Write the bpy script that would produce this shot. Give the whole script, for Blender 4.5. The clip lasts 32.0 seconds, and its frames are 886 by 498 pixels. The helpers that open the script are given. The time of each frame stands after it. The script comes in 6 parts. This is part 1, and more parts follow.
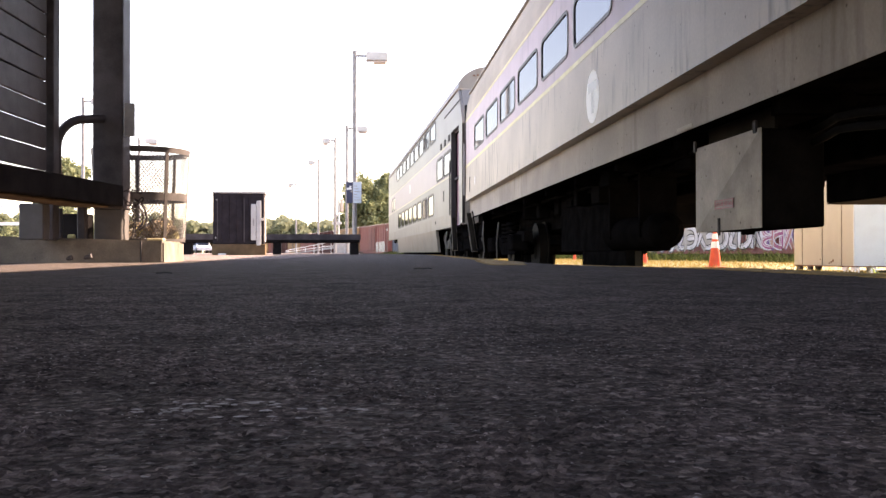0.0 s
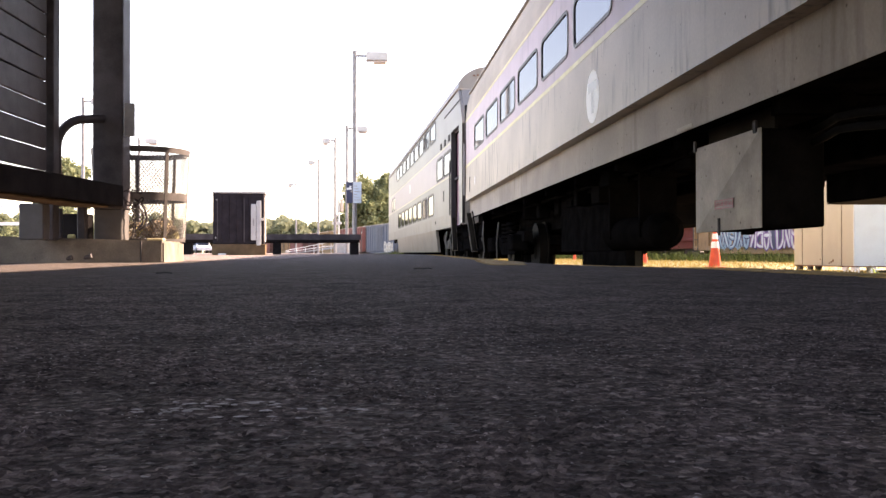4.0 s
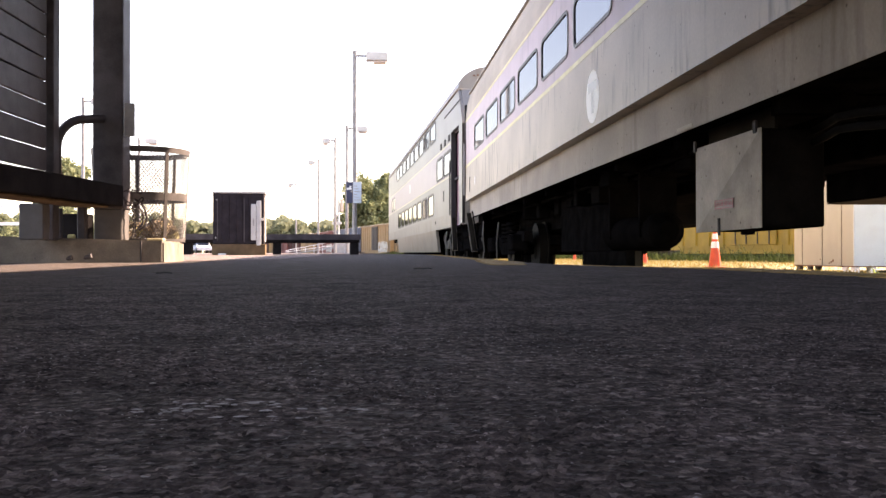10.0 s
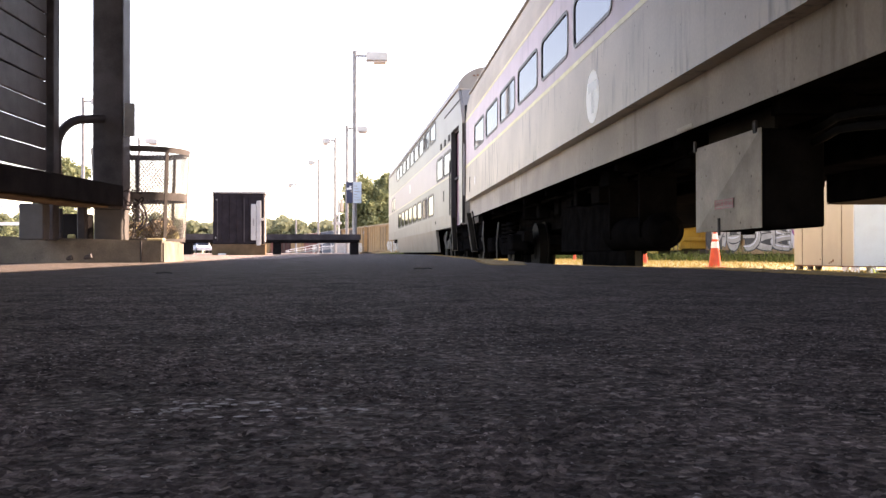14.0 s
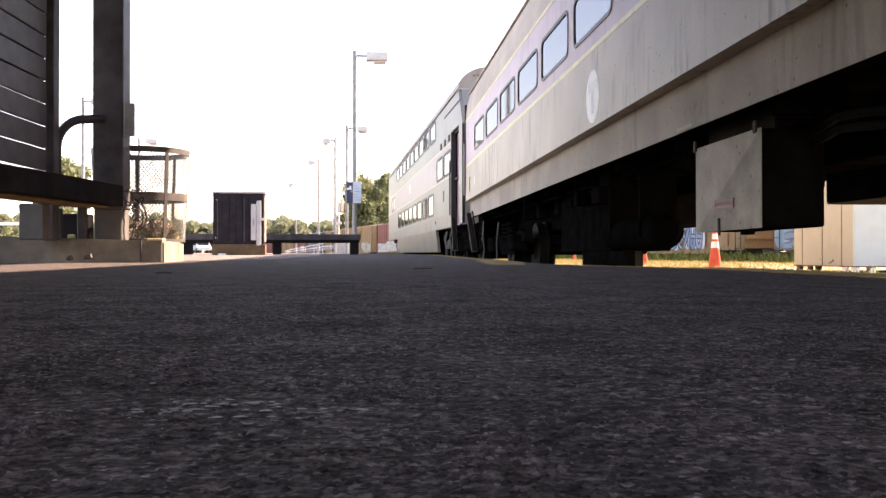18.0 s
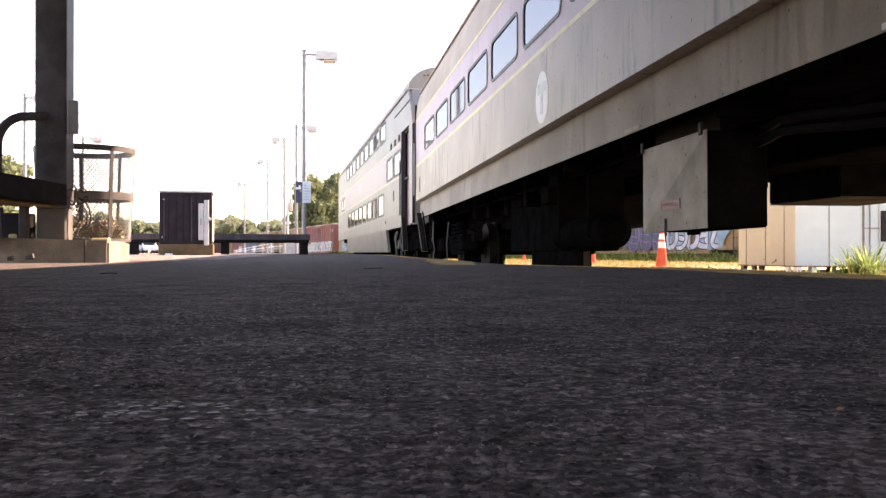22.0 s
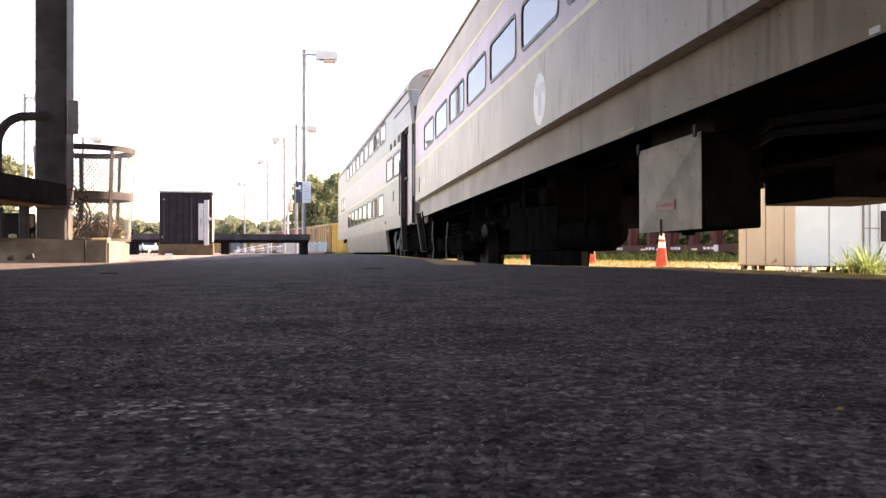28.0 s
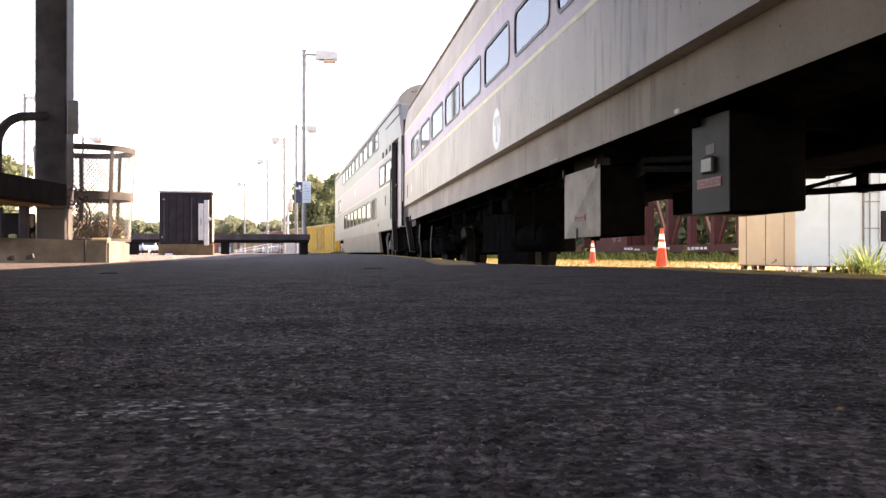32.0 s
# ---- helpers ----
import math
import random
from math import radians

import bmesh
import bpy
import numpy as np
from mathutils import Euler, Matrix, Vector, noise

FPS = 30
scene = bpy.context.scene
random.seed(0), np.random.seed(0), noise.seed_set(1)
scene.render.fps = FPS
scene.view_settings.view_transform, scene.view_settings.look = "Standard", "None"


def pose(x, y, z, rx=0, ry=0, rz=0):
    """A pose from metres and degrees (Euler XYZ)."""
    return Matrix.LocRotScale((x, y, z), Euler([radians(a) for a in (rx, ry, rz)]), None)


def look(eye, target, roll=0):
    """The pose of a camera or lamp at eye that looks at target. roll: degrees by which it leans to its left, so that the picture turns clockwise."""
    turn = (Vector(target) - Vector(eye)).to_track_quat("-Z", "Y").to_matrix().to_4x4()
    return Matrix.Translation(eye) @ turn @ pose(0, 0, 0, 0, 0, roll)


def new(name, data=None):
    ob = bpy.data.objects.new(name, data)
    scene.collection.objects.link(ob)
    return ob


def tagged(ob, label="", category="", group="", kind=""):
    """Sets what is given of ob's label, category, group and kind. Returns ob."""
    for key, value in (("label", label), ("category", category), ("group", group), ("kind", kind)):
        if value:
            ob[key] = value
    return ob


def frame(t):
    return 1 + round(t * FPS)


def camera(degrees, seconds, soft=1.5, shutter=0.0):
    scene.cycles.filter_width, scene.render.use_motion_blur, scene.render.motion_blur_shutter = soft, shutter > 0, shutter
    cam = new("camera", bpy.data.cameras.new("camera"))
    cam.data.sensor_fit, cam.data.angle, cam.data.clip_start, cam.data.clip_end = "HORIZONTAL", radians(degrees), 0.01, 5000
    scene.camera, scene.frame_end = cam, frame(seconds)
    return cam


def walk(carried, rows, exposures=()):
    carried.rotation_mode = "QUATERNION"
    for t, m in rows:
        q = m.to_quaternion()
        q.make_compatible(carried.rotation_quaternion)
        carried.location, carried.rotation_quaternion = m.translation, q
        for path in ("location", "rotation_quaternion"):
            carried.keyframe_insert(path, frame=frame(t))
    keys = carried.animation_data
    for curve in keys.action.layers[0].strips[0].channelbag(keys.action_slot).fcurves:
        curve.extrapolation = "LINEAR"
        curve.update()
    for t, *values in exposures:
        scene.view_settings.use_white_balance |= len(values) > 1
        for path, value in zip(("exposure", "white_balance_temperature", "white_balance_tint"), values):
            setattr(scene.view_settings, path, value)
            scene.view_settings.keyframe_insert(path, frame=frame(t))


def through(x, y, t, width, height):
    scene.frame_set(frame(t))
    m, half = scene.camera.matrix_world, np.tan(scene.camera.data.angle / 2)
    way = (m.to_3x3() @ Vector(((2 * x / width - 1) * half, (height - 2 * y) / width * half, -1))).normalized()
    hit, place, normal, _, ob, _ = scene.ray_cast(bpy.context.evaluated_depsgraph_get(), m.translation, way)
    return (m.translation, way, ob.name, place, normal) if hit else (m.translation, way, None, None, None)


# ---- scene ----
# Units: metres. +y runs along the platform track, x to the right, z = 0 is the platform surface.
EYE = (0.0, 0.0, 0.09)
TILT, TURN = 90.24, -4.56      # camera's pitch and heading, degrees
cam = camera(50.03, 32.0, soft=1.45)


def aim(turned, tip=0.0):
    """Camera pose after panning to the right by some degrees."""
    return pose(*EYE, TILT + tip, 0, TURN - turned)


walk(cam, [(0, aim(0)), (19.3, aim(0)), (19.5, aim(0.08)), (19.6, aim(0.36)), (19.7, aim(0.96)), (19.8, aim(0.99)),
           (20.0, aim(1.05)), (20.3, aim(1.08, -0.04)), (20.5, aim(1.12, -0.06)), (20.7, aim(1.2, -0.05)), (20.8, aim(1.39, -0.03)),
           (20.9, aim(2.72, -0.02)), (21.0, aim(3.01)), (21.3, aim(3.01)), (32.0, aim(3.01))],
     exposures=[(0, 2.75, 8900, 27), (19, 2.75, 8900, 27), (21.5, 2.81, 8900, 27), (32, 2.81, 8900, 27)])

# ---- light ----
SUN_RIGHT, SUN_UP = 64.0, 39.4  # degrees clockwise from +y, and above the horizon
world = bpy.data.worlds.new("sky")
scene.world = world
world.use_nodes = True
wn = world.node_tree.nodes
sky = wn.new("ShaderNodeTexSky")
sky.sky_type, sky.sun_disc = "NISHITA", False
sky.sun_elevation, sky.sun_rotation = radians(SUN_UP), radians(SUN_RIGHT)
sky.air_density, sky.dust_density, sky.ozone_density = 0.9, 0.6, 1.0
wn["Background"].inputs["Strength"].default_value = 0.11
world.node_tree.links.new(sky.outputs[0], wn["Background"].inputs["Color"])
sun_data = bpy.data.lights.new("sun", "SUN")
sun_data.energy, sun_data.angle, sun_data.color = 5.0, radians(0.55), (1.0, 0.93, 0.82)
sun = new("sun", sun_data)
su, sr = radians(SUN_UP), radians(SUN_RIGHT)
sun.matrix_world = look((0, 0, 30), (-math.cos(su) * math.sin(sr), -math.cos(su) * math.cos(sr), 30 - math.sin(su)))


# ---- materials ----
def mat(name, color, rough=0.6, metal=0.0, var=0.25, scale=3.0, fine=60.0, bump=0.2, stain=None, stain_amount=0.0,
        streak=False, spec=0.5, tint=0.0, detail=6.0, specks=False):
    """A painted, mineral or metal surface: broad patches, fine grain, stains and relief in object space."""
    m = bpy.data.materials.new(name)
    m.use_nodes = True
    nt = m.node_tree
    nd, ln = nt.nodes, nt.links
    b = nd["Principled BSDF"]
    b.inputs["Roughness"].default_value = rough
    b.inputs["Metallic"].default_value = metal
    b.inputs["Specular IOR Level"].default_value = spec
    tc = nd.new("ShaderNodeTexCoord")
    mp = nd.new("ShaderNodeMapping")
    ln.new(tc.outputs["Object"], mp.inputs[0])
    n1, n2 = nd.new("ShaderNodeTexNoise"), nd.new("ShaderNodeTexNoise")
    n1.inputs["Scale"].default_value, n2.inputs["Scale"].default_value = scale, fine
    n1.inputs["Detail"].default_value, n2.inputs["Detail"].default_value = detail, 4.0
    ln.new(mp.outputs[0], n1.inputs["Vector"])
    ln.new(mp.outputs[0], n2.inputs["Vector"])
    dark = tuple(c * (1 - var) for c in color)
    light = tuple(min(1, c * (1 + var)) for c in color)
    r = nd.new("ShaderNodeValToRGB")
    r.color_ramp.elements[0].position, r.color_ramp.elements[1].position = 0.32, 0.68
    r.color_ramp.elements[0].color, r.color_ramp.elements[1].color = (*dark, 1), (*light, 1)
    ln.new(n1.outputs[0], r.inputs[0])
    grain = nd.new("ShaderNodeMix")
    grain.data_type, grain.blend_type = "RGBA", "OVERLAY"
    grain.inputs[0].default_value = min(0.5, 0.06 + 0.6 * var)
    ln.new(r.outputs[0], grain.inputs[6])
    ln.new(n2.outputs[0], grain.inputs[7])
    out = grain.outputs[2]
    if stain:
        n3 = nd.new("ShaderNodeTexNoise")
        n3.inputs["Scale"].default_value, n3.inputs["Detail"].default_value = 1.0, 5.0
        mp3 = nd.new("ShaderNodeMapping")
        mp3.inputs["Scale"].default_value = (12.0, 12.0, 1.9) if streak else (1.7, 1.7, 1.7)
        ln.new(tc.outputs["Object"], mp3.inputs[0])
        ln.new(mp3.outputs[0], n3.inputs["Vector"])
        r3 = nd.new("ShaderNodeValToRGB")
        r3.color_ramp.elements[0].position, r3.color_ramp.elements[1].position = (0.5, 0.68) if streak else (0.5, 0.74)
        r3.color_ramp.elements[1].color = (stain_amount,) * 3 + (1,)
        ln.new(n3.outputs[0], r3.inputs[0])
        mx = nd.new("ShaderNodeMix")
        mx.data_type = "RGBA"
        mx.inputs[7].default_value = (*stain, 1)
        if streak:
            n4 = nd.new("ShaderNodeTexNoise")
            n4.inputs["Scale"].default_value, n4.inputs["Detail"].default_value = 0.9, 3.0
            ln.new(tc.outputs["Object"], n4.inputs["Vector"])
            r4 = nd.new("ShaderNodeMapRange")
            r4.inputs[1].default_value, r4.inputs[2].default_value, r4.inputs[3].default_value = 0.47, 0.58, 0.06
            ln.new(n4.outputs[0], r4.inputs[0])
            both = nd.new("ShaderNodeMath")
            both.operation = "MULTIPLY"
            ln.new(r3.outputs[0], both.inputs[0])
            ln.new(r4.outputs[0], both.inputs[1])
            ln.new(both.outputs[0], mx.inputs[0])
        else:
            ln.new(r3.outputs[0], mx.inputs[0])
        ln.new(out, mx.inputs[6])
        out = mx.outputs[2]
    if specks:
        vo = nd.new("ShaderNodeTexVoronoi")
        vo.inputs["Scale"].default_value = 9.0
        ln.new(tc.outputs["Object"], vo.inputs["Vector"])
        vr = nd.new("ShaderNodeMapRange")
        vr.inputs[1].default_value, vr.inputs[2].default_value = 0.05, 0.1
        vr.inputs[3].default_value, vr.inputs[4].default_value = 0.75, 0.0
        ln.new(vo.outputs["Distance"], vr.inputs[0])
        sp = nd.new("ShaderNodeMix")
        sp.data_type = "RGBA"
        sp.inputs[7].default_value = (0.055, 0.04, 0.032, 1)
        ln.new(vr.outputs[0], sp.inputs[0])
        ln.new(out, sp.inputs[6])
        out = sp.outputs[2]
    if tint:
        oi = nd.new("ShaderNodeObjectInfo")
        hs = nd.new("ShaderNodeHueSaturation")
        mr = nd.new("ShaderNodeMapRange")
        mr.inputs[3].default_value, mr.inputs[4].default_value = 1 - tint, 1 + tint
        ln.new(oi.outputs["Random"], mr.inputs[0])
        ln.new(mr.outputs[0], hs.inputs["Value"])
        ln.new(out, hs.inputs["Color"])
        out = hs.outputs[0]
    ln.new(out, b.inputs["Base Color"])
    if bump:
        bp = nd.new("ShaderNodeBump")
        bp.inputs["Strength"].default_value, bp.inputs["Distance"].default_value = bump, 0.01
        ln.new(n2.outputs[0], bp.inputs["Height"])
        ln.new(bp.outputs[0], b.inputs["Normal"])
    return m


def leaf_mat(name, dark, light, through=0.35):
    """Leaves that differ one from the next, with light passing through them."""
    m = bpy.data.materials.new(name)
    m.use_nodes = True
    nd, ln = m.node_tree.nodes, m.node_tree.links
    b = nd["Principled BSDF"]
    b.inputs["Roughness"].default_value = 0.9
    b.inputs["Specular IOR Level"].default_value = 0.05
    g = nd.new("ShaderNodeNewGeometry")
    r = nd.new("ShaderNodeValToRGB")
    r.color_ramp.elements[0].color, r.color_ramp.elements[1].color = (*dark, 1), (*light, 1)
    ln.new(g.outputs["Random Per Island"], r.inputs[0])
    ln.new(r.outputs[0], b.inputs["Base Color"])
    tr = nd.new("ShaderNodeBsdfTranslucent")
    ln.new(r.outputs[0], tr.inputs[0])
    mx = nd.new("ShaderNodeMixShader")
    mx.inputs[0].default_value = through
    ln.new(b.outputs[0], mx.inputs[1])
    ln.new(tr.outputs[0], mx.inputs[2])
    ln.new(mx.outputs[0], nd["Material Output"].inputs[0])
    return m


def glass_mat(name, tint, ior=1.7):
    """A tinted pane: clear reflections over a dimmed view through it."""
    m = bpy.data.materials.new(name)
    m.use_nodes = True
    nd, ln = m.node_tree.nodes, m.node_tree.links
    nd.remove(nd["Principled BSDF"])
    gl, tp, fr, mx = nd.new("ShaderNodeBsdfGlossy"), nd.new("ShaderNodeBsdfTransparent"), nd.new("ShaderNodeFresnel"), nd.new("ShaderNodeMixShader")
    gl.inputs["Roughness"].default_value = 0.03
    gl.inputs["Color"].default_value = (0.62, 0.63, 0.65, 1)
    tp.inputs[0].default_value = (*tint, 1)
    fr.inputs[0].default_value = ior
    ln.new(fr.outputs[0], mx.inputs[0])
    ln.new(tp.outputs[0], mx.inputs[1])
    ln.new(gl.outputs[0], mx.inputs[2])
    ln.new(mx.outputs[0], nd["Material Output"].inputs[0])
    return m


def asphalt_mat(name, base=0.05):
    """Asphalt: stones of different greys in dark binder, some worn smooth, with stains and patches."""
    m = bpy.data.materials.new(name)
    m.use_nodes = True
    nd, ln = m.node_tree.nodes, m.node_tree.links
    b = nd["Principled BSDF"]
    b.inputs["Specular IOR Level"].default_value = 0.1
    tc = nd.new("ShaderNodeTexCoord")
    stones, specks = nd.new("ShaderNodeTexVoronoi"), nd.new("ShaderNodeTexVoronoi")
    stones.inputs["Scale"].default_value, specks.inputs["Scale"].default_value = 260, 520
    broad, mottle = nd.new("ShaderNodeTexNoise"), nd.new("ShaderNodeTexNoise")
    broad.inputs["Scale"].default_value, broad.inputs["Detail"].default_value = 7.0, 6
    mid = nd.new("ShaderNodeTexNoise")
    mid.inputs["Scale"].default_value, mid.inputs["Detail"].default_value = 95, 5
    ln.new(tc.outputs["Object"], mid.inputs["Vector"])
    mottle.inputs["Scale"].default_value, mottle.inputs["Detail"].default_value = 45, 10
    mottle.inputs["Roughness"].default_value = 0.75
    for t in (stones, specks, broad, mottle):
        ln.new(tc.outputs["Object"], t.inputs["Vector"])
    sep = nd.new("ShaderNodeSeparateColor")
    ln.new(stones.outputs["Color"], sep.inputs[0])
    r = nd.new("ShaderNodeValToRGB")
    e = r.color_ramp.elements
    e[0].position, e[1].position = 0.1, 1.0
    e[0].color, e[1].color = (base * 0.52, base * 0.417, base * 0.4, 1), (base * 2.6, base * 2.16, base * 2.05, 1)
    k = e.new(0.75)
    k.color = (base * 1.15, base * 0.93, base * 0.88, 1)
    k = e.new(0.975)
    k.color = (base * 1.9, base * 1.58, base * 1.45, 1)
    ln.new(sep.outputs[0], r.inputs[0])
    mr = nd.new("ShaderNodeMapRange")
    mr.inputs[1].default_value, mr.inputs[2].default_value = 0.35, 0.65
    mr.inputs[3].default_value, mr.inputs[4].default_value = 0.3, 2.1
    ln.new(mottle.outputs[0], mr.inputs[0])
    mr2 = nd.new("ShaderNodeMapRange")
    mr2.inputs[1].default_value, mr2.inputs[2].default_value = 0.3, 0.7
    mr2.inputs[3].default_value, mr2.inputs[4].default_value = 0.6, 1.55
    ln.new(broad.outputs[0], mr2.inputs[0])
    mul = nd.new("ShaderNodeMath")
    mul.operation = "MULTIPLY"
    ln.new(mr.outputs[0], mul.inputs[0])
    ln.new(mr2.outputs[0], mul.inputs[1])
    mr3 = nd.new("ShaderNodeMapRange")
    mr3.inputs[1].default_value, mr3.inputs[2].default_value = 0.35, 0.65
    mr3.inputs[3].default_value, mr3.inputs[4].default_value = 0.55, 1.5
    ln.new(mid.outputs[0], mr3.inputs[0])
    mul2 = nd.new("ShaderNodeMath")
    mul2.operation = "MULTIPLY"
    ln.new(mul.outputs[0], mul2.inputs[0])
    ln.new(mr3.outputs[0], mul2.inputs[1])
    mul = mul2
    vm = nd.new("ShaderNodeVectorMath")
    vm.operation = "SCALE"
    ln.new(r.outputs[0], vm.inputs[0])
    ln.new(mul.outputs[0], vm.inputs["Scale"])
    ln.new(vm.outputs[0], b.inputs["Base Color"])
    rr = nd.new("ShaderNodeValToRGB")
    rr.color_ramp.elements[0].position, rr.color_ramp.elements[1].position = 0.7, 1.0
    rr.color_ramp.elements[0].color, rr.color_ramp.elements[1].color = (0.95, 0.95, 0.95, 1), (0.52, 0.52, 0.52, 1)
    ln.new(sep.outputs[1], rr.inputs[0])
    ln.new(rr.outputs[0], b.inputs["Roughness"])
    bp = nd.new("ShaderNodeBump")
    bp.inputs["Strength"].default_value, bp.inputs["Distance"].default_value = 0.5, 0.0015
    ln.new(specks.outputs["Color"], bp.inputs["Height"])
    stony = nd.new("ShaderNodeTexNoise")
    stony.inputs["Scale"].default_value, stony.inputs["Detail"].default_value = 120, 3
    ln.new(tc.outputs["Object"], stony.inputs["Vector"])
    bp2 = nd.new("ShaderNodeBump")
    bp2.inputs["Strength"].default_value, bp2.inputs["Distance"].default_value = 1.0, 0.006
    ln.new(stony.outputs[0], bp2.inputs["Height"])
    ln.new(bp.outputs[0], bp2.inputs["Normal"])
    ln.new(bp2.outputs[0], b.inputs["Normal"])
    return m


ASPHALT = asphalt_mat("asphalt", 0.0462)
LOT = asphalt_mat("worn_asphalt", 0.1)
CONCRETE = mat("concrete", (0.172, 0.151, 0.131), 0.9, spec=0.03, var=0.35, scale=4, fine=90, bump=0.5, stain=(0.078, 0.06, 0.046), stain_amount=0.6)
PALE_CONCRETE = mat("pale_concrete", (0.31, 0.31, 0.31), 0.9, var=0.15, fine=80, bump=0.4)
BLACK_WOOD = mat("black_stained_wood", (0.014, 0.0125, 0.0132), 0.75, spec=0.01, var=0.35, scale=5, fine=120, bump=0.3)
BROWN_WOOD = mat("weathered_brown_wood", (0.124, 0.0837, 0.0496), 0.85, spec=0.1, var=0.3, scale=6, fine=70, bump=0.4)
GREY_BOARD = mat("dark_stained_board", (0.062, 0.0558, 0.0608), 0.5, spec=0.2, var=0.3, scale=6, fine=100, bump=0.2)
FOOTING = mat("grey_painted_footing", (0.082, 0.077, 0.078), 0.6, spec=0.15, var=0.2, scale=6, fine=100, bump=0.2)
BLACK_STEEL = mat("black_painted_steel", (0.062, 0.055, 0.06), 0.55, spec=0.15, var=0.35, scale=5, fine=70, bump=0.2)
GREY_STEEL = mat("galvanised_steel", (0.2356, 0.2294, 0.2356), 0.5, 0.3, var=0.18, scale=8, fine=80, bump=0.1)
PALE_STEEL = mat("pale_lamp_enamel", (0.4836, 0.4836, 0.4836), 0.4, var=0.1, scale=8, fine=60, bump=0.05)
LENS = mat("amber_lens", (0.468, 0.3744, 0.3276), 0.2, var=0.1, bump=0)
SILVER = mat("silver_coach_paint", (0.483, 0.408, 0.34), 0.45, 0.0, spec=0.2, var=0.13, scale=1.2, fine=45, bump=0.06, stain=(0.0806, 0.0651, 0.0558), stain_amount=0.65, streak=True, specks=True)
SKIRT = mat("dusty_skirt_paint", (0.378, 0.325, 0.28), 0.6, 0.0, spec=0.12, var=0.16, scale=1.5, fine=50, bump=0.06, stain=(0.124, 0.093, 0.0713), stain_amount=0.4, streak=True, specks=True)
ROOF_GREY = mat("grimy_roof_paint", (0.4836, 0.4216, 0.3503), 0.6, 0.0, spec=0.2, var=0.15, scale=1.2, fine=40, bump=0.05)
LILAC = mat("faded_purple_paint", (0.5084, 0.403, 0.4526), 0.45, spec=0.25, var=0.08, scale=2, fine=40, bump=0.03, stain=(0.186, 0.1488, 0.1736), stain_amount=0.4, streak=True)
PALE_LILAC = mat("pale_faded_purple_paint", (0.31, 0.262, 0.29), 0.4, spec=0.3, var=0.05, scale=2, bump=0.03)
YELLOW_LINE = mat("faded_yellow_stripe", (0.68, 0.6, 0.31), 0.45, var=0.12, scale=5, bump=0)
PALE_YELLOW = mat("bleached_yellow_stripe", (0.496, 0.4526, 0.3224), 0.45, var=0.1, scale=5, bump=0)
CABINET_BLACK = mat("chalky_black_paint", (0.0248, 0.0211, 0.026), 0.7, spec=0.1, var=0.3, scale=6, fine=60, bump=0.2)
BILEVEL = mat("bright_stainless_paint", (0.22, 0.216, 0.21), 0.4, 0.0, spec=0.25, var=0.08, scale=1, fine=40, bump=0.04, stain=(0.155, 0.124, 0.093), stain_amount=0.35, streak=True)
RUBBER = mat("black_rubber", (0.0136, 0.0124, 0.0136), 0.5, var=0.2, bump=0.05)
# Darker than soot: the shade beneath the coaches is put into this black.
UNDER = mat("sooty_shaded_underframe", (0.006, 0.0056, 0.0058), 0.9, spec=0.0, var=0.4, scale=6, fine=50, bump=0.12)
MAROON = mat("dull_maroon_door_paint", (0.2, 0.1, 0.145), 0.5, var=0.15, bump=0.05)
INTERIOR = mat("dim_interior", (0.062, 0.0558, 0.062), 0.8, var=0.2, bump=0)
BOX_GREY = mat("scuffed_grey_box_paint", (0.3472, 0.31, 0.2728), 0.6, 0.0, spec=0.15, specks=True, var=0.22, scale=5, fine=60, bump=0.15, stain=(0.0992, 0.0744, 0.0558), stain_amount=0.5)
BOX_DARK = mat("dark_grey_box_paint", (0.021, 0.0205, 0.023), 0.6, 0.0, spec=0.2, var=0.2, scale=5, fine=60, bump=0.04)
# Lighter copy of the box grey, for the lit side of the panel crease.
BOX_LIT = mat("lit_grey_box_paint", (0.434, 0.3906, 0.3472), 0.6, spec=0.15, var=0.18, scale=5, fine=60, bump=0.12, stain=(0.155, 0.1116, 0.0806), stain_amount=0.35, specks=True)
RED_LABEL = mat("red_label", (0.4, 0.05, 0.07), 0.5, var=0.1, bump=0)
WHITE = mat("white_paint", (0.8, 0.8, 0.8), 0.5, var=0.05, scale=3, bump=0.05)
WHITE_WALL = mat("white_container_paint", (0.53, 0.61, 0.615), 0.55, var=0.06, scale=1.5, bump=0.08, stain=(0.341, 0.3348, 0.3348), stain_amount=0.3)
BEIGE = mat("beige_container_paint", (0.44, 0.437, 0.345), 0.6, var=0.05, scale=1.5, bump=0.1, stain=(0.2976, 0.248, 0.1984), stain_amount=0.25)
RUST = mat("rust", (0.1364, 0.062, 0.0341), 0.9, var=0.4, scale=6, bump=0.4)
ORANGE = mat("orange_cone_plastic", (0.6, 0.08, 0.036), 0.5, var=0.12, scale=8, bump=0.05)
STEEL = mat("rail_steel", (0.217, 0.186, 0.1674), 0.35, 0.8, var=0.2, bump=0.1)
BALLAST = mat("ballast", (0.1364, 0.1178, 0.1054), 0.95, var=0.5, scale=14, fine=50, bump=1.0)
# Ballast with the shadow beneath the freight cars put into its colour.
DARK_BED = mat("shadow_dark_ballast", (0.0372, 0.031, 0.026), 0.95, var=0.5, scale=10, fine=40, bump=0.8)
SOIL = mat("dry_ground", (0.165, 0.14, 0.07), 0.95, var=0.4, scale=0.6, fine=20, bump=0.6, stain=(0.0744, 0.0868, 0.031), stain_amount=0.7)
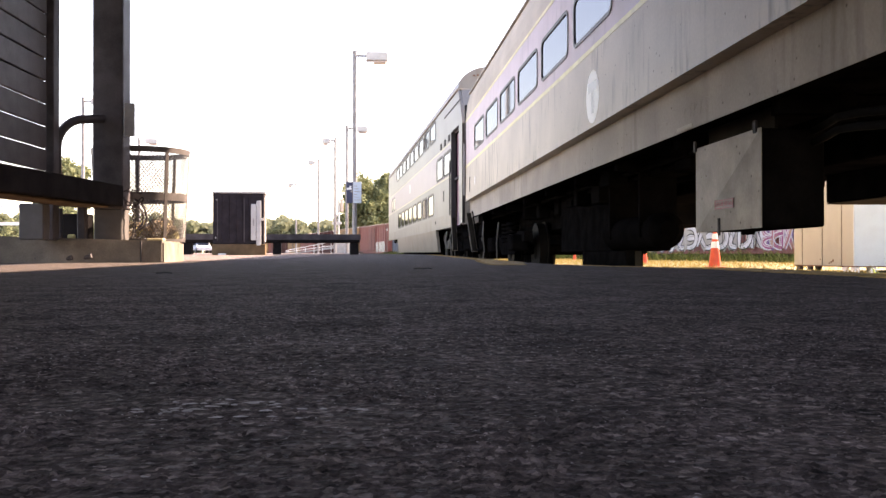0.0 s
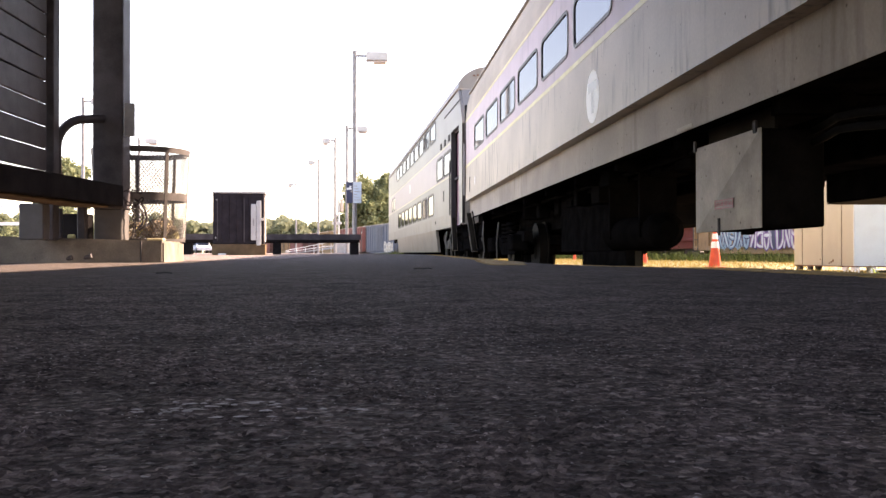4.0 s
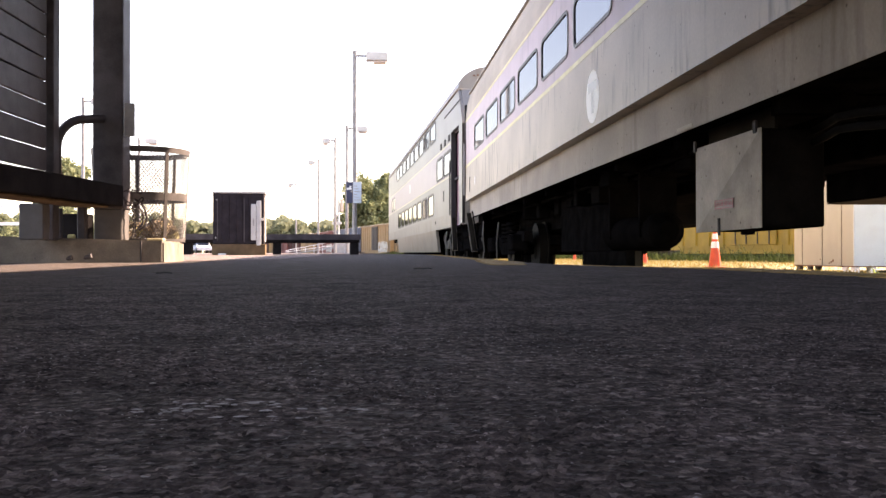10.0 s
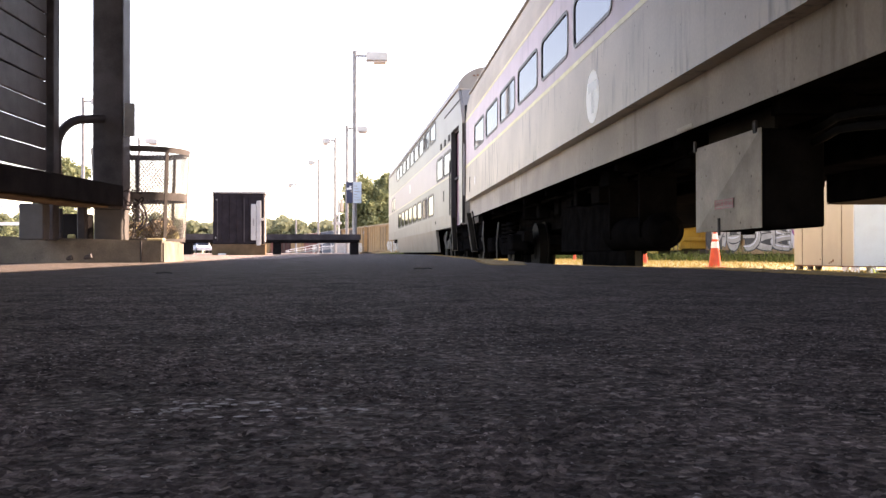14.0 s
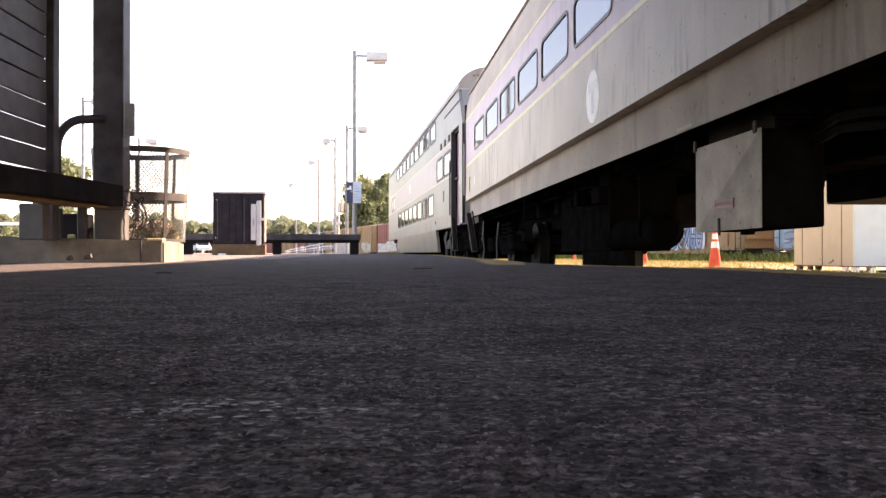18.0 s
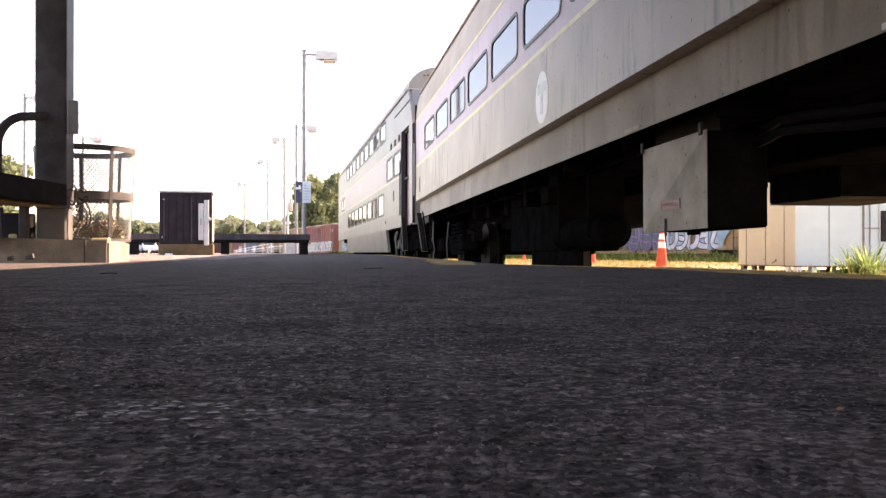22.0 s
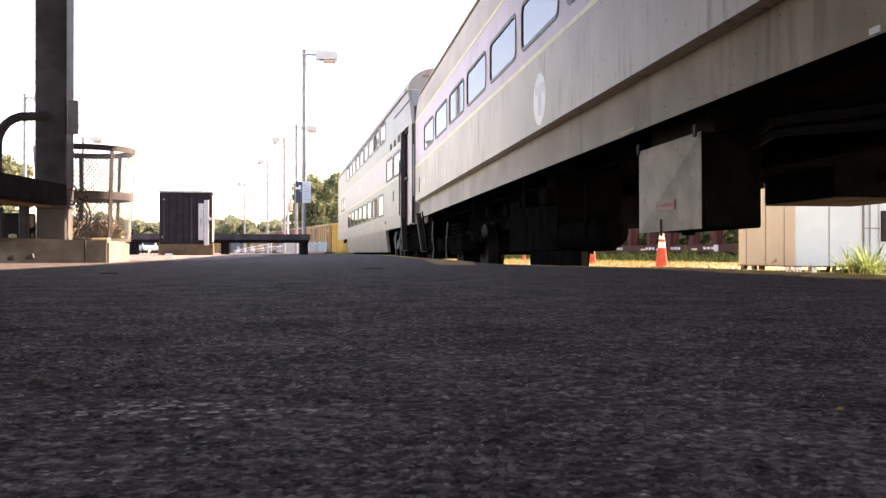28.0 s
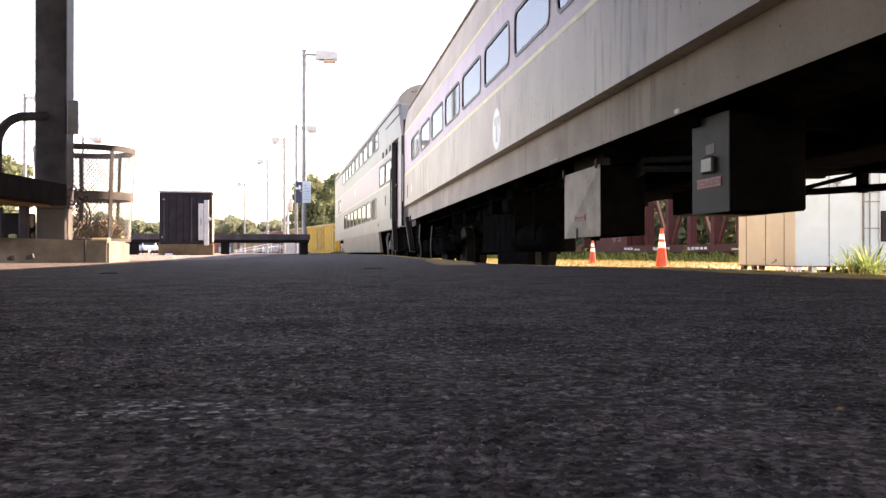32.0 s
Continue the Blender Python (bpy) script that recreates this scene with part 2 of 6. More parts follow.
EDGE_PAINT = mat("worn_yellow_edge_paint", (0.27, 0.165, 0.045), 0.8, var=0.3, scale=8, fine=60, bump=0.3, stain=(0.062, 0.0496, 0.0372), stain_amount=0.7)
NAVY = mat("navy_sign_enamel", (0.0186, 0.0279, 0.0744), 0.4, var=0.08, bump=0)
PALE_BLUE = mat("pale_blue_sign", (0.5148, 0.6084, 0.702), 0.4, var=0.05, bump=0)
BARK = mat("bark", (0.0744, 0.0558, 0.0372), 0.95, var=0.4, scale=5, bump=0.8)
LEAVES = leaf_mat("broad_leaves", (0.095, 0.115, 0.06), (0.24, 0.265, 0.15))
# Paler than real foliage: the distance haze is put into the leaf colour.
FAR_LEAVES = leaf_mat("haze_paled_far_leaves", (0.235, 0.26, 0.182), (0.27, 0.295, 0.205), 0.65)
WEED = leaf_mat("green_weeds", (0.0136, 0.0236, 0.0068), (0.0558, 0.0775, 0.0248), 0.2)
GRASS_DRY = leaf_mat("dry_grass_blades", (0.145, 0.112, 0.038), (0.265, 0.215, 0.09))
GRASS_GREEN = leaf_mat("fresh_grass_blades", (0.055, 0.105, 0.02), (0.27, 0.33, 0.13), 0.4)
PANE = glass_mat("tinted_window_glass", (0.09, 0.098, 0.11), 5.0)
CAR_GLASS = glass_mat("car_glass", (0.2, 0.22, 0.25), 1.6)


# ---- mesh helpers ----
def part(name, bm, material, parent=None, label="", smooth=False, at=None):
    me = bpy.data.meshes.new(name)
    bm.normal_update()
    bm.to_mesh(me)
    bm.free()
    me.materials.append(material)
    if smooth:
        me.shade_smooth()
        me.set_sharp_from_angle(angle=radians(38))
    ob = new(name, me)
    if parent is not None:
        ob.parent = parent
    if at is not None:
        ob.location = at
    if label:
        ob["label"] = label
    return ob


def again(ob, at, parent=None):
    """Another object on the same mesh, moved to another place."""
    o = ob.copy()
    scene.collection.objects.link(o)
    o.location = at
    if parent is not None:
        o.parent = parent
    return o


def empty(name, label, category, group="", kind="", at=(0, 0, 0), turn=0.0):
    ob = new(name)
    ob.empty_display_size = 0.2
    ob.matrix_basis = pose(*at, 0, 0, turn)
    return tagged(ob, label, category, group, kind)


def box(bm, x0, x1, y0, y1, z0, z1, bevel=0.0, turn=None):
    g = bmesh.ops.create_cube(bm, size=1.0)
    vs = g["verts"]
    for v in vs:
        v.co = Vector(((x0 + x1) / 2 + v.co.x * (x1 - x0), (y0 + y1) / 2 + v.co.y * (y1 - y0), (z0 + z1) / 2 + v.co.z * (z1 - z0)))
        if turn is not None:
            v.co = turn @ v.co
    if bevel:
        es = list({e for v in vs for e in v.link_edges})
        bmesh.ops.bevel(bm, geom=es, offset=bevel, segments=1, affect="EDGES")
    return bm


def B(*a, **k):
    return box(bmesh.new(), *a, **k)


def rod(bm, p0, p1, r, n=10, r2=None):
    p0, p1 = Vector(p0), Vector(p1)
    d = p1 - p0
    m = Matrix.Translation((p0 + p1) / 2) @ d.to_track_quat("Z", "Y").to_matrix().to_4x4()
    bmesh.ops.create_cone(bm, cap_ends=True, segments=n, radius1=r, radius2=r if r2 is None else r2, depth=d.length, matrix=m)
    return bm


def R(*a, **k):
    return rod(bmesh.new(), *a, **k)


def tube(bm, pts, r, n=8):
    """A bent round bar along a line of points, as one skin."""
    ps = [Vector(p) for p in pts]
    up, rings = None, []
    for i, p in enumerate(ps):
        t = (ps[min(i + 1, len(ps) - 1)] - ps[max(i - 1, 0)]).normalized()
        up = t.orthogonal().normalized() if up is None else (up - t * up.dot(t)).normalized()
        side = t.cross(up)
        rings.append([bm.verts.new(p + (up * math.cos(k * math.tau / n) + side * math.sin(k * math.tau / n)) * r) for k in range(n)])
    for a, b in zip(rings, rings[1:]):
        for k in range(n):
            bm.faces.new((a[k], a[(k + 1) % n], b[(k + 1) % n], b[k]))
    bm.faces.new(rings[0][::-1])
    bm.faces.new(rings[-1])
    return bm


def extrude(bm, prof, y0, y1, closed=True):
    """Sweep a profile of (x, z) points along y."""
    a = [bm.verts.new((x, y0, z)) for x, z in prof]
    b = [bm.verts.new((x, y1, z)) for x, z in prof]
    k = len(prof)
    for i in range(k if closed else k - 1):
        j = (i + 1) % k
        bm.faces.new((a[i], a[j], b[j], b[i]))
    if closed:
        bm.faces.new(a[::-1])
        bm.faces.new(b)
    bmesh.ops.recalc_face_normals(bm, faces=bm.faces[:])
    return bm


def outline(y0, y1, z0, z1, r, n=5):
    """Rounded rectangle in the y, z plane."""
    pts = []
    for cy, cz, a0 in ((y1 - r, z1 - r, 0), (y0 + r, z1 - r, 90), (y0 + r, z0 + r, 180), (y1 - r, z0 + r, 270)):
        for i in range(n):
            a = radians(a0 + 90 * i / (n - 1))
            pts.append((cy + r * math.cos(a), cz + r * math.sin(a)))
    return pts


def ring_plate(bm, x0, x1, outer, inner):
    """A flat frame in the y, z plane between two outlines, of some thickness in x."""
    vo = [[bm.verts.new((x, y, z)) for y, z in outer] for x in (x0, x1)]
    vi = [[bm.verts.new((x, y, z)) for y, z in inner] for x in (x0, x1)]
    k = len(outer)
    for i in range(k):
        j = (i + 1) % k
        bm.faces.new((vo[0][i], vo[0][j], vi[0][j], vi[0][i]))
        bm.faces.new((vo[1][i], vi[1][i], vi[1][j], vo[1][j]))
        bm.faces.new((vo[0][i], vo[1][i], vo[1][j], vo[0][j]))
        bm.faces.new((vi[0][i], vi[0][j], vi[1][j], vi[1][i]))
    bmesh.ops.recalc_face_normals(bm, faces=bm.faces[:])
    return bm


def plate(bm, x0, x1, pts):
    """A flat plate with an outline in the y, z plane, of some thickness in x."""
    a = [bm.verts.new((x0, y, z)) for y, z in pts]
    b = [bm.verts.new((x1, y, z)) for y, z in pts]
    bm.faces.new(a)
    bm.faces.new(b[::-1])
    k = len(pts)
    for i in range(k):
        j = (i + 1) % k
        bm.faces.new((a[i], b[i], b[j], a[j]))
    bmesh.ops.recalc_face_normals(bm, faces=bm.faces[:])
    return bm


def blades(name, count, place, height, width, material, seed, lean=0.35):
    """Grass: many thin tapering blades in one mesh. place(rng) gives x, y, z."""
    rng = random.Random(seed)
    vs, fs = [], []
    for _ in range(count):
        x, y, z = place(rng)
        h = height * rng.uniform(0.45, 1.25)
        a = rng.uniform(0, 6.283)
        lx, ly = math.cos(a) * h * lean * rng.random(), math.sin(a) * h * lean * rng.random()
        b = rng.uniform(0, 3.14)
        wx, wy = math.cos(b) * width / 2, math.sin(b) * width / 2
        k = len(vs)
        vs += [(x - wx, y - wy, z), (x + wx, y + wy, z), (x + lx * 0.4 + wx * 0.7, y + ly * 0.4 + wy * 0.7, z + h * 0.6),
               (x + lx * 0.4 - wx * 0.7, y + ly * 0.4 - wy * 0.7, z + h * 0.6), (x + lx, y + ly, z + h * (1 - 0.25 * rng.random()))]
        fs += [(k, k + 1, k + 2, k + 3), (k + 3, k + 2, k + 4)]
    me = bpy.data.meshes.new(name)
    me.from_pydata(vs, [], fs)
    me.materials.append(material)
    return new(name, me)


def leaf_mesh(name, blobs, per, size, material, seed):
    """A crown: small tilted leaves scattered through the shells of many clumps (x, y, z, radius)."""
    rng = random.Random(seed)
    vs, fs = [], []
    for bx_, by_, bz_, br in blobs:
        for _ in range(per):
            d = Vector((rng.gauss(0, 1), rng.gauss(0, 1), rng.gauss(0, 1))).normalized()
            q = Vector((bx_, by_, bz_)) + d * br * rng.uniform(0.55, 1.1)
            u = Vector((rng.gauss(0, 1), rng.gauss(0, 1), rng.gauss(0, 1))).normalized()
            w = u.orthogonal().normalized()
            s = size * rng.uniform(0.6, 1.3)
            k = len(vs)
            vs += [q - u * s, q + w * s * 0.6, q + u * s, q - w * s * 0.6]
            fs.append((k, k + 1, k + 2, k + 3))
    me = bpy.data.meshes.new(name)
    me.from_pydata([tuple(v) for v in vs], [], fs)
    me.materials.append(material)
    return new(name, me)


def smooth_step(a, b, x):
    t = min(1, max(0, (x - a) / (b - a)))
    return t * t * (3 - 2 * t)


# ---- lines of the two tracks ----
RADIUS = 700.0
TRACK_X, BEND_Y = 3.608, 6.0


def on_track(s):
    """Place and heading (degrees) on the platform track's curve at s metres along it."""
    d = s - BEND_Y
    return TRACK_X - d * d / (2 * RADIUS), s, math.degrees(d / RADIUS)


def grade(s):
    """Rise of the platform track: it falls gently past the platform, then runs level."""
    return -0.0065 * (min(s, 17.0) - 4.5)


FREIGHT_TURN = 11.92
FREIGHT_FAR = 25.5
FD = Vector((-math.sin(radians(FREIGHT_TURN)), math.cos(radians(FREIGHT_TURN)), 0))
FN = Vector((math.cos(radians(FREIGHT_TURN)), math.sin(radians(FREIGHT_TURN)), 0))
FREIGHT_RAIL = -0.83


def by_freight(s, p, z=0.0):
    """World place at s metres along the freight line and p metres across from the eye."""
    q = FN * p + FD * s
    return (q.x, q.y, z)


def platform_rise(y):
    return 0.055 * smooth_step(7, 20, y)


def edge_x(y):
    """The worn platform edge: broad near the eye, broken back further on, then along the track's curve."""
    if y > 12:
        return 1.42 - ((y - BEND_Y) ** 2 - 36) / (2 * RADIUS)
    return float(np.interp(y, (4.7, 5.3, 5.8, 6.2, 7.0, 8.0, 10.0, 12.0), (2.26, 2.13, 1.93, 1.66, 1.5, 1.47, 1.5, 1.42)))


def ground_z(x, y):
    p = x * FN.x + y * FN.y
    left = platform_rise(y) - 0.03
    right = -0.22
    z = left + (right - left) * smooth_step(-9, -7, x - 0.0) if x < 0 else right
    if -30 < y < 110:
        off = abs(x - on_track(y)[0])
        z -= 0.2 * (1 - smooth_step(1.0, 1.6, off))
    z -= 0.055 * smooth_step(7.6, 8.4, x) * (1 - smooth_step(19.4, 20.6, y))
    if p > 12:
        z = z + (-1.02 - z) * smooth_step(19.5, 23.0, p) * (1 - 0.6 * smooth_step(28, 34, p))
    return z


# ---- ground, platform, rails ----
def axis(parts):
    out = []
    for a, b, n in parts:
        out += [a + (b - a) * i / n for i in range(n)]
    return out + [parts[-1][1]]


xs = axis([(-2500, -300, 6), (-300, -40, 12), (-40, 60, 100), (60, 300, 12), (300, 2500, 6)])
ys = axis([(-1500, -200, 5), (-200, -20, 12), (-20, 80, 80), (80, 300, 22), (300, 4000, 10)])
me = bpy.data.meshes.new("ground")
me.from_pydata([(x, y, ground_z(x, y)) for y in ys for x in xs], [],
               [(j * len(xs) + i, j * len(xs) + i + 1, (j + 1) * len(xs) + i + 1, (j + 1) * len(xs) + i) for j in range(len(ys) - 1) for i in range(len(xs) - 1)])
me.materials.append(SOIL)
tagged(new("ground", me), "dry grassy ground of the rail yard", "ground", kind="structure")

bm = bmesh.new()
rows_ = []
for y in axis([(-14, 4, 9), (4, 14, 40), (14, 90, 76)]):
    z, e = platform_rise(y), edge_x(y)
    rows_.append([bm.verts.new(c) for c in ((e, y, -0.3), (e, y, z - 0.012), (e - 0.012, y, z), (-8.5, y, z), (-8.5, y, -0.3))])
for a, b in zip(rows_, rows_[1:]):
    for i in range(4):
        bm.faces.new((a[i], a[i + 1], b[i + 1], b[i]))
bm.faces.new(rows_[0])
bm.faces.new(rows_[-1][::-1])
bmesh.ops.recalc_face_normals(bm, faces=bm.faces[:])
platform = tagged(part("pavement", bm, ASPHALT), "dark worn asphalt station platform in shade", "platform", kind="structure")

bm = bmesh.new()
rng = random.Random(15)
# stretches of paint: along the edge, its inner side and its outer side at both ends
for y0, y1, a0, a1, b0, b1 in ((1.5, 5.4, 1.84, 1.88, 2.25, 2.1), (5.4, 6.2, 1.86, 1.6, 2.0, 1.64), (6.2, 7.2, 1.6, 1.44, 1.64, 1.48),
                               (7.0, 8.8, 0.94, 1.06, 1.18, 1.46), (8.8, 11.0, 1.06, 1.26, 1.46, 1.45), (11.0, 19.0, 1.26, 1.2, 1.44, 1.3)):
    y = y0
    while y < y1:
        n = min(y1, y + rng.uniform(0.04, 0.11))
        k = (y - y0) / (y1 - y0)
        xa = a0 + (a1 - a0) * k + rng.uniform(-0.03, 0.03)
        xb = min(b0 + (b1 - b0) * k + rng.uniform(-0.02, 0.01), edge_x(y) - 0.005)
        if rng.random() > 0.05 and xb > xa:
            box(bm, xa, xb, y, n, platform_rise(y) - 0.01, platform_rise(n) + 0.004)
        y = n
tagged(part("edge_line", bm, EDGE_PAINT), "worn yellow paint along the platform edge", "marking", kind="structure")

bm = bmesh.new()
sec = []
for y in axis([(-40, 120, 80)]):
    x = on_track(y)[0]
    sec.append([bm.verts.new((x + o, y, z + grade(y))) for o, z in ((-1.7, -0.34), (-1.6, -0.31), (1.6, -0.31), (2.3, -0.29))])
for a, b in zip(sec, sec[1:]):
    for i in range(3):
        bm.faces.new((a[i], a[i + 1], b[i + 1], b[i]))
tagged(part("trackbed", bm, BALLAST), "grey crushed-stone track bed", "track bed", kind="structure")
for off in (-0.7525, 0.7525):
    bm = bmesh.new()
    sec = []
    for y in axis([(-40, 120, 80)]):
        x = on_track(y)[0] + off
        sec.append([bm.verts.new((x + o, y, z + grade(y))) for o, z in ((-0.07, -0.31), (-0.036, -0.26), (-0.036, -0.202), (0.036, -0.202), (0.036, -0.26), (0.07, -0.31))])
    for a, b in zip(sec, sec[1:]):
        for i in range(5):
            bm.faces.new((a[i], a[i + 1], b[i + 1], b[i]))
    tagged(part("rail", bm, STEEL), "worn steel running rail", "rail", "platform track rails", "structure")
for off in (-0.7525, 0.7525):
    bm = bmesh.new()
    turn = Matrix.Rotation(radians(FREIGHT_TURN), 4, "Z")
    box(bm, FREIGHT_FAR + off - 0.036, FREIGHT_FAR + off + 0.036, -130, 320, FREIGHT_RAIL - 0.16, FREIGHT_RAIL, turn=turn)
    tagged(part("rail", bm, STEEL), "steel rail of the freight track", "rail", "freight track rails", "structure")

bm = B(-60, -9.0, 8, 200, 0.0, 0.05)
tagged(part("parking_lot", bm, LOT), "pale worn asphalt car park", "car park", kind="structure")

bm = bmesh.new()
sec = []
for y in axis([(9.9, 88, 60)]):
    sec.append([bm.verts.new((x, y, platform_rise(y) + 0.004)) for x in (-8.4, -5.0, -0.9 - 0.12 * math.sin(y * 0.7) - (0.5 if y < 10.5 else 0.0))])
for a, b in zip(sec, sec[1:]):
    for i in range(2):
        bm.faces.new((a[i], a[i + 1], b[i + 1], b[i]))
tagged(part("pavement", bm, LOT), "paler worn asphalt at the back of the platform", "pavement", kind="structure")

# Dark strip of bed: its colour stands in for shadow under the freight cars.
bm = bmesh.new()
sec = []
for s in axis([(-60, 200, 60)]):
    ring = []
    for p in (19.2, 21.0, 22.4, 23.6, 27.4, 29.5):
        x, y, _ = by_freight(s, p)
        ring.append(bm.verts.new((x, y, ground_z(x, y) + 0.03)))
    sec.append(ring)
for a, b in zip(sec, sec[1:]):
    for i in range(5):
        bm.faces.new((a[i], a[i + 1], b[i + 1], b[i]))
tagged(part("trackbed", bm, DARK_BED), "bed of the freight track, coloured dark for the cars' shadow", "track bed", kind="structure")


# ---- passenger train ----
CAR_LONG = 25.9


AXLES = []   # every wheelset with its place on its car


def wheel_set(parent, y, rail_z=-0.2, r=0.42, gauge=0.7525):
    ax = part("axle", R((-1.0, 0, 0), (1.0, 0, 0), 0.08), UNDER, parent, at=(0, y, rail_z + r))
    for sgn in (-1, 1):
        bm = bmesh.new()
        rod(bm, (sgn * (gauge - 0.05), 0, 0), (sgn * (gauge + 0.08), 0, 0), r, 28)
        rod(bm, (sgn * (gauge - 0.075), 0, 0), (sgn * (gauge - 0.05), 0, 0), r + 0.028, 28)
        rod(bm, (sgn * (gauge + 0.08), 0, 0), (sgn * (gauge + 0.11), 0, 0), 0.17, 16, 0.13)
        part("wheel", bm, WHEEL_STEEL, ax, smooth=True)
    AXLES.append((ax, parent, y, rail_z + r, r))


SCRATCH = mat("scribble_in_dust", (0.375, 0.32, 0.277), 0.7, var=0.2, bump=0)
FADED_LABEL = mat("faded_pink_label", (0.22, 0.135, 0.13), 0.5, var=0.1, bump=0)
NOTE = mat("dusty_note_paper", (0.3, 0.3, 0.31), 0.8, var=0.15, scale=30, bump=0.05)
CONDUIT = mat("dull_black_conduit", (0.0075, 0.0072, 0.0075), 0.8, spec=0.015, var=0.2, scale=12, bump=0.05)
GAUGE = mat("dull_gauge_enamel", (0.033, 0.032, 0.03), 0.4, var=0.2, scale=20, bump=0.1)
EMBLEM_WHITE = mat("white_emblem_film", (0.95, 0.96, 0.94), 0.5, var=0.04, bump=0)
GREY_BAND = mat("dulled_stainless", (0.18, 0.172, 0.162), 0.4, 0.0, spec=0.3, var=0.15, scale=1.5, bump=0.04, stain=(0.155, 0.124, 0.093), stain_amount=0.4)
LOWER_DIRT = mat("road_dirt_on_silver", (0.175, 0.155, 0.13), 0.45, 0.0, var=0.15, scale=1.2, bump=0.05, stain=(0.1364, 0.093, 0.0558), stain_amount=0.7)
# Wheel and pipe blacks also carry the shade under the floor.
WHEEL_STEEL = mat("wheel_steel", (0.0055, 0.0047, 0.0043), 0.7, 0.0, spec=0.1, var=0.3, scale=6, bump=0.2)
UNDER_PIPE = mat("sooty_shaded_pipe", (0.007, 0.0066, 0.0066), 0.85, spec=0.0, var=0.3, bump=0.1)
STEP_EDGE = mat("worn_step_edge_steel", (0.186, 0.1736, 0.1612), 0.5, 0.2, var=0.3, scale=12, bump=0.1)
STEP_BROWN = mat("grimy_step_steel", (0.0217, 0.0186, 0.0155), 0.8, spec=0.05, var=0.3, bump=0.2)
# One brown for a dusty end plate and for light bounced under the air unit.
TRAY = mat("dusty_and_lit_brown", (0.0496, 0.0434, 0.036), 0.9, spec=0.0, var=0.3, bump=0.2)
HOSE = mat("pale_hose", (0.0992, 0.0961, 0.093), 0.5, var=0.2, bump=0.1)


def bogie(car, y, rail=-0.2):
    """A passenger bogie with frames, springs and two wheelsets."""
    bm = bmesh.new()
    for sgn in (-1, 1):
        x = sgn * 1.02
        extr = [(y - 1.75, 0.34), (y - 1.2, 0.34), (y - 0.75, 0.14), (y + 0.75, 0.14), (y + 1.2, 0.34), (y + 1.75, 0.34),
                (y + 1.75, 0.5), (y + 1.1, 0.52), (y + 0.7, 0.36), (y - 0.7, 0.36), (y - 1.1, 0.52), (y - 1.75, 0.5)]
        plate(bm, x - 0.07, x + 0.07, extr)
    box(bm, -1.0, 1.0, y - 0.3, y + 0.3, 0.2, 0.5, 0.02)
    fr = part("bogie_frame", bm, UNDER, car, "sooty cast bogie frame, blackened further for shade")
    part("brake_gear", B(-0.65, -0.45, y - 0.85, y + 0.85, -0.15, 0.14, 0.02), UNDER, fr, "black brake gear between the wheels")
    for dy in (-1.3, 1.3):
        wheel_set(car, y + dy, rail)
        for sgn in (-1, 1):
            part("axle_box", B(sgn * 1.12 - 0.14, sgn * 1.12 + 0.14, y + dy - 0.2, y + dy + 0.2, 0.19, 0.46, 0.03), UNDER, fr)
    for sgn in (-1, 1):
        for dy in (-0.3, 0.3):
            bm = bmesh.new()
            for i in range(5):
                rod(bm, (sgn * 1.05, y + dy, 0.37 + i * 0.07), (sgn * 1.05, y + dy, 0.41 + i * 0.07), 0.11, 12)
            part("spring", bm, UNDER, fr, smooth=True)
    bm = bmesh.new()
    tube(bm, [(-1.28, y + 1.95, 0.8), (-1.3, y + 1.9, 0.5), (-1.26, y + 1.98, 0.25), (-1.28, y + 2.05, 0.02)], 0.011)
    part("brake_hose", bm, HOSE, fr, "pale brake hose")
    bm = bmesh.new()
    tube(bm, [(-1.28, y + 2.15, 0.8), (-1.3, y + 2.05, 0.45), (-1.26, y + 1.95, 0.2)], 0.009)
    part("brake_hose", bm, HOSE, fr, "pale brake hose")
    bm = bmesh.new()
    tube(bm, [(-1.28, y - 0.2, 0.7), (-1.3, y - 0.1, 0.35), (-1.27, y + 0.05, 0.02)], 0.011)
    part("brake_hose", bm, HOSE, fr, "pale brake hose")
    return fr


def window(car, x, y0, y1, z0, z1, r=0.11, out=-1, rim=0.034):
    """A window with rubber gasket and tinted pane; the opening lies in the side wall."""
    g = part("window", ring_plate(bmesh.new(), x + out * 0.008, x - out * 0.012, outline(y0, y1, z0, z1, r), outline(y0 + rim, y1 - rim, z0 + rim, z1 - rim, r - 0.03)), RUBBER, car, "black rubber window gasket")
    p = part("pane", plate(bmesh.new(), x - out * 0.003, x - out * 0.009, outline(y0 + 0.03, y1 - 0.03, z0 + 0.03, z1 - 0.03, r - 0.03)), PANE, g, "tinted glass pane")
    p.visible_shadow = False
    return g


def side_band(bm, x0, x1, y0, y1, z0, z1, wins, inset=0.03):
    """A wall band with an opening for each window (ya, yb)."""
    y = y0
    for a, b in sorted(wins):
        if a + inset > y:
            box(bm, x0, x1, y, a + inset, z0, z1)
        y = b - inset
    box(bm, x0, x1, y, y1, z0, z1)
    return bm


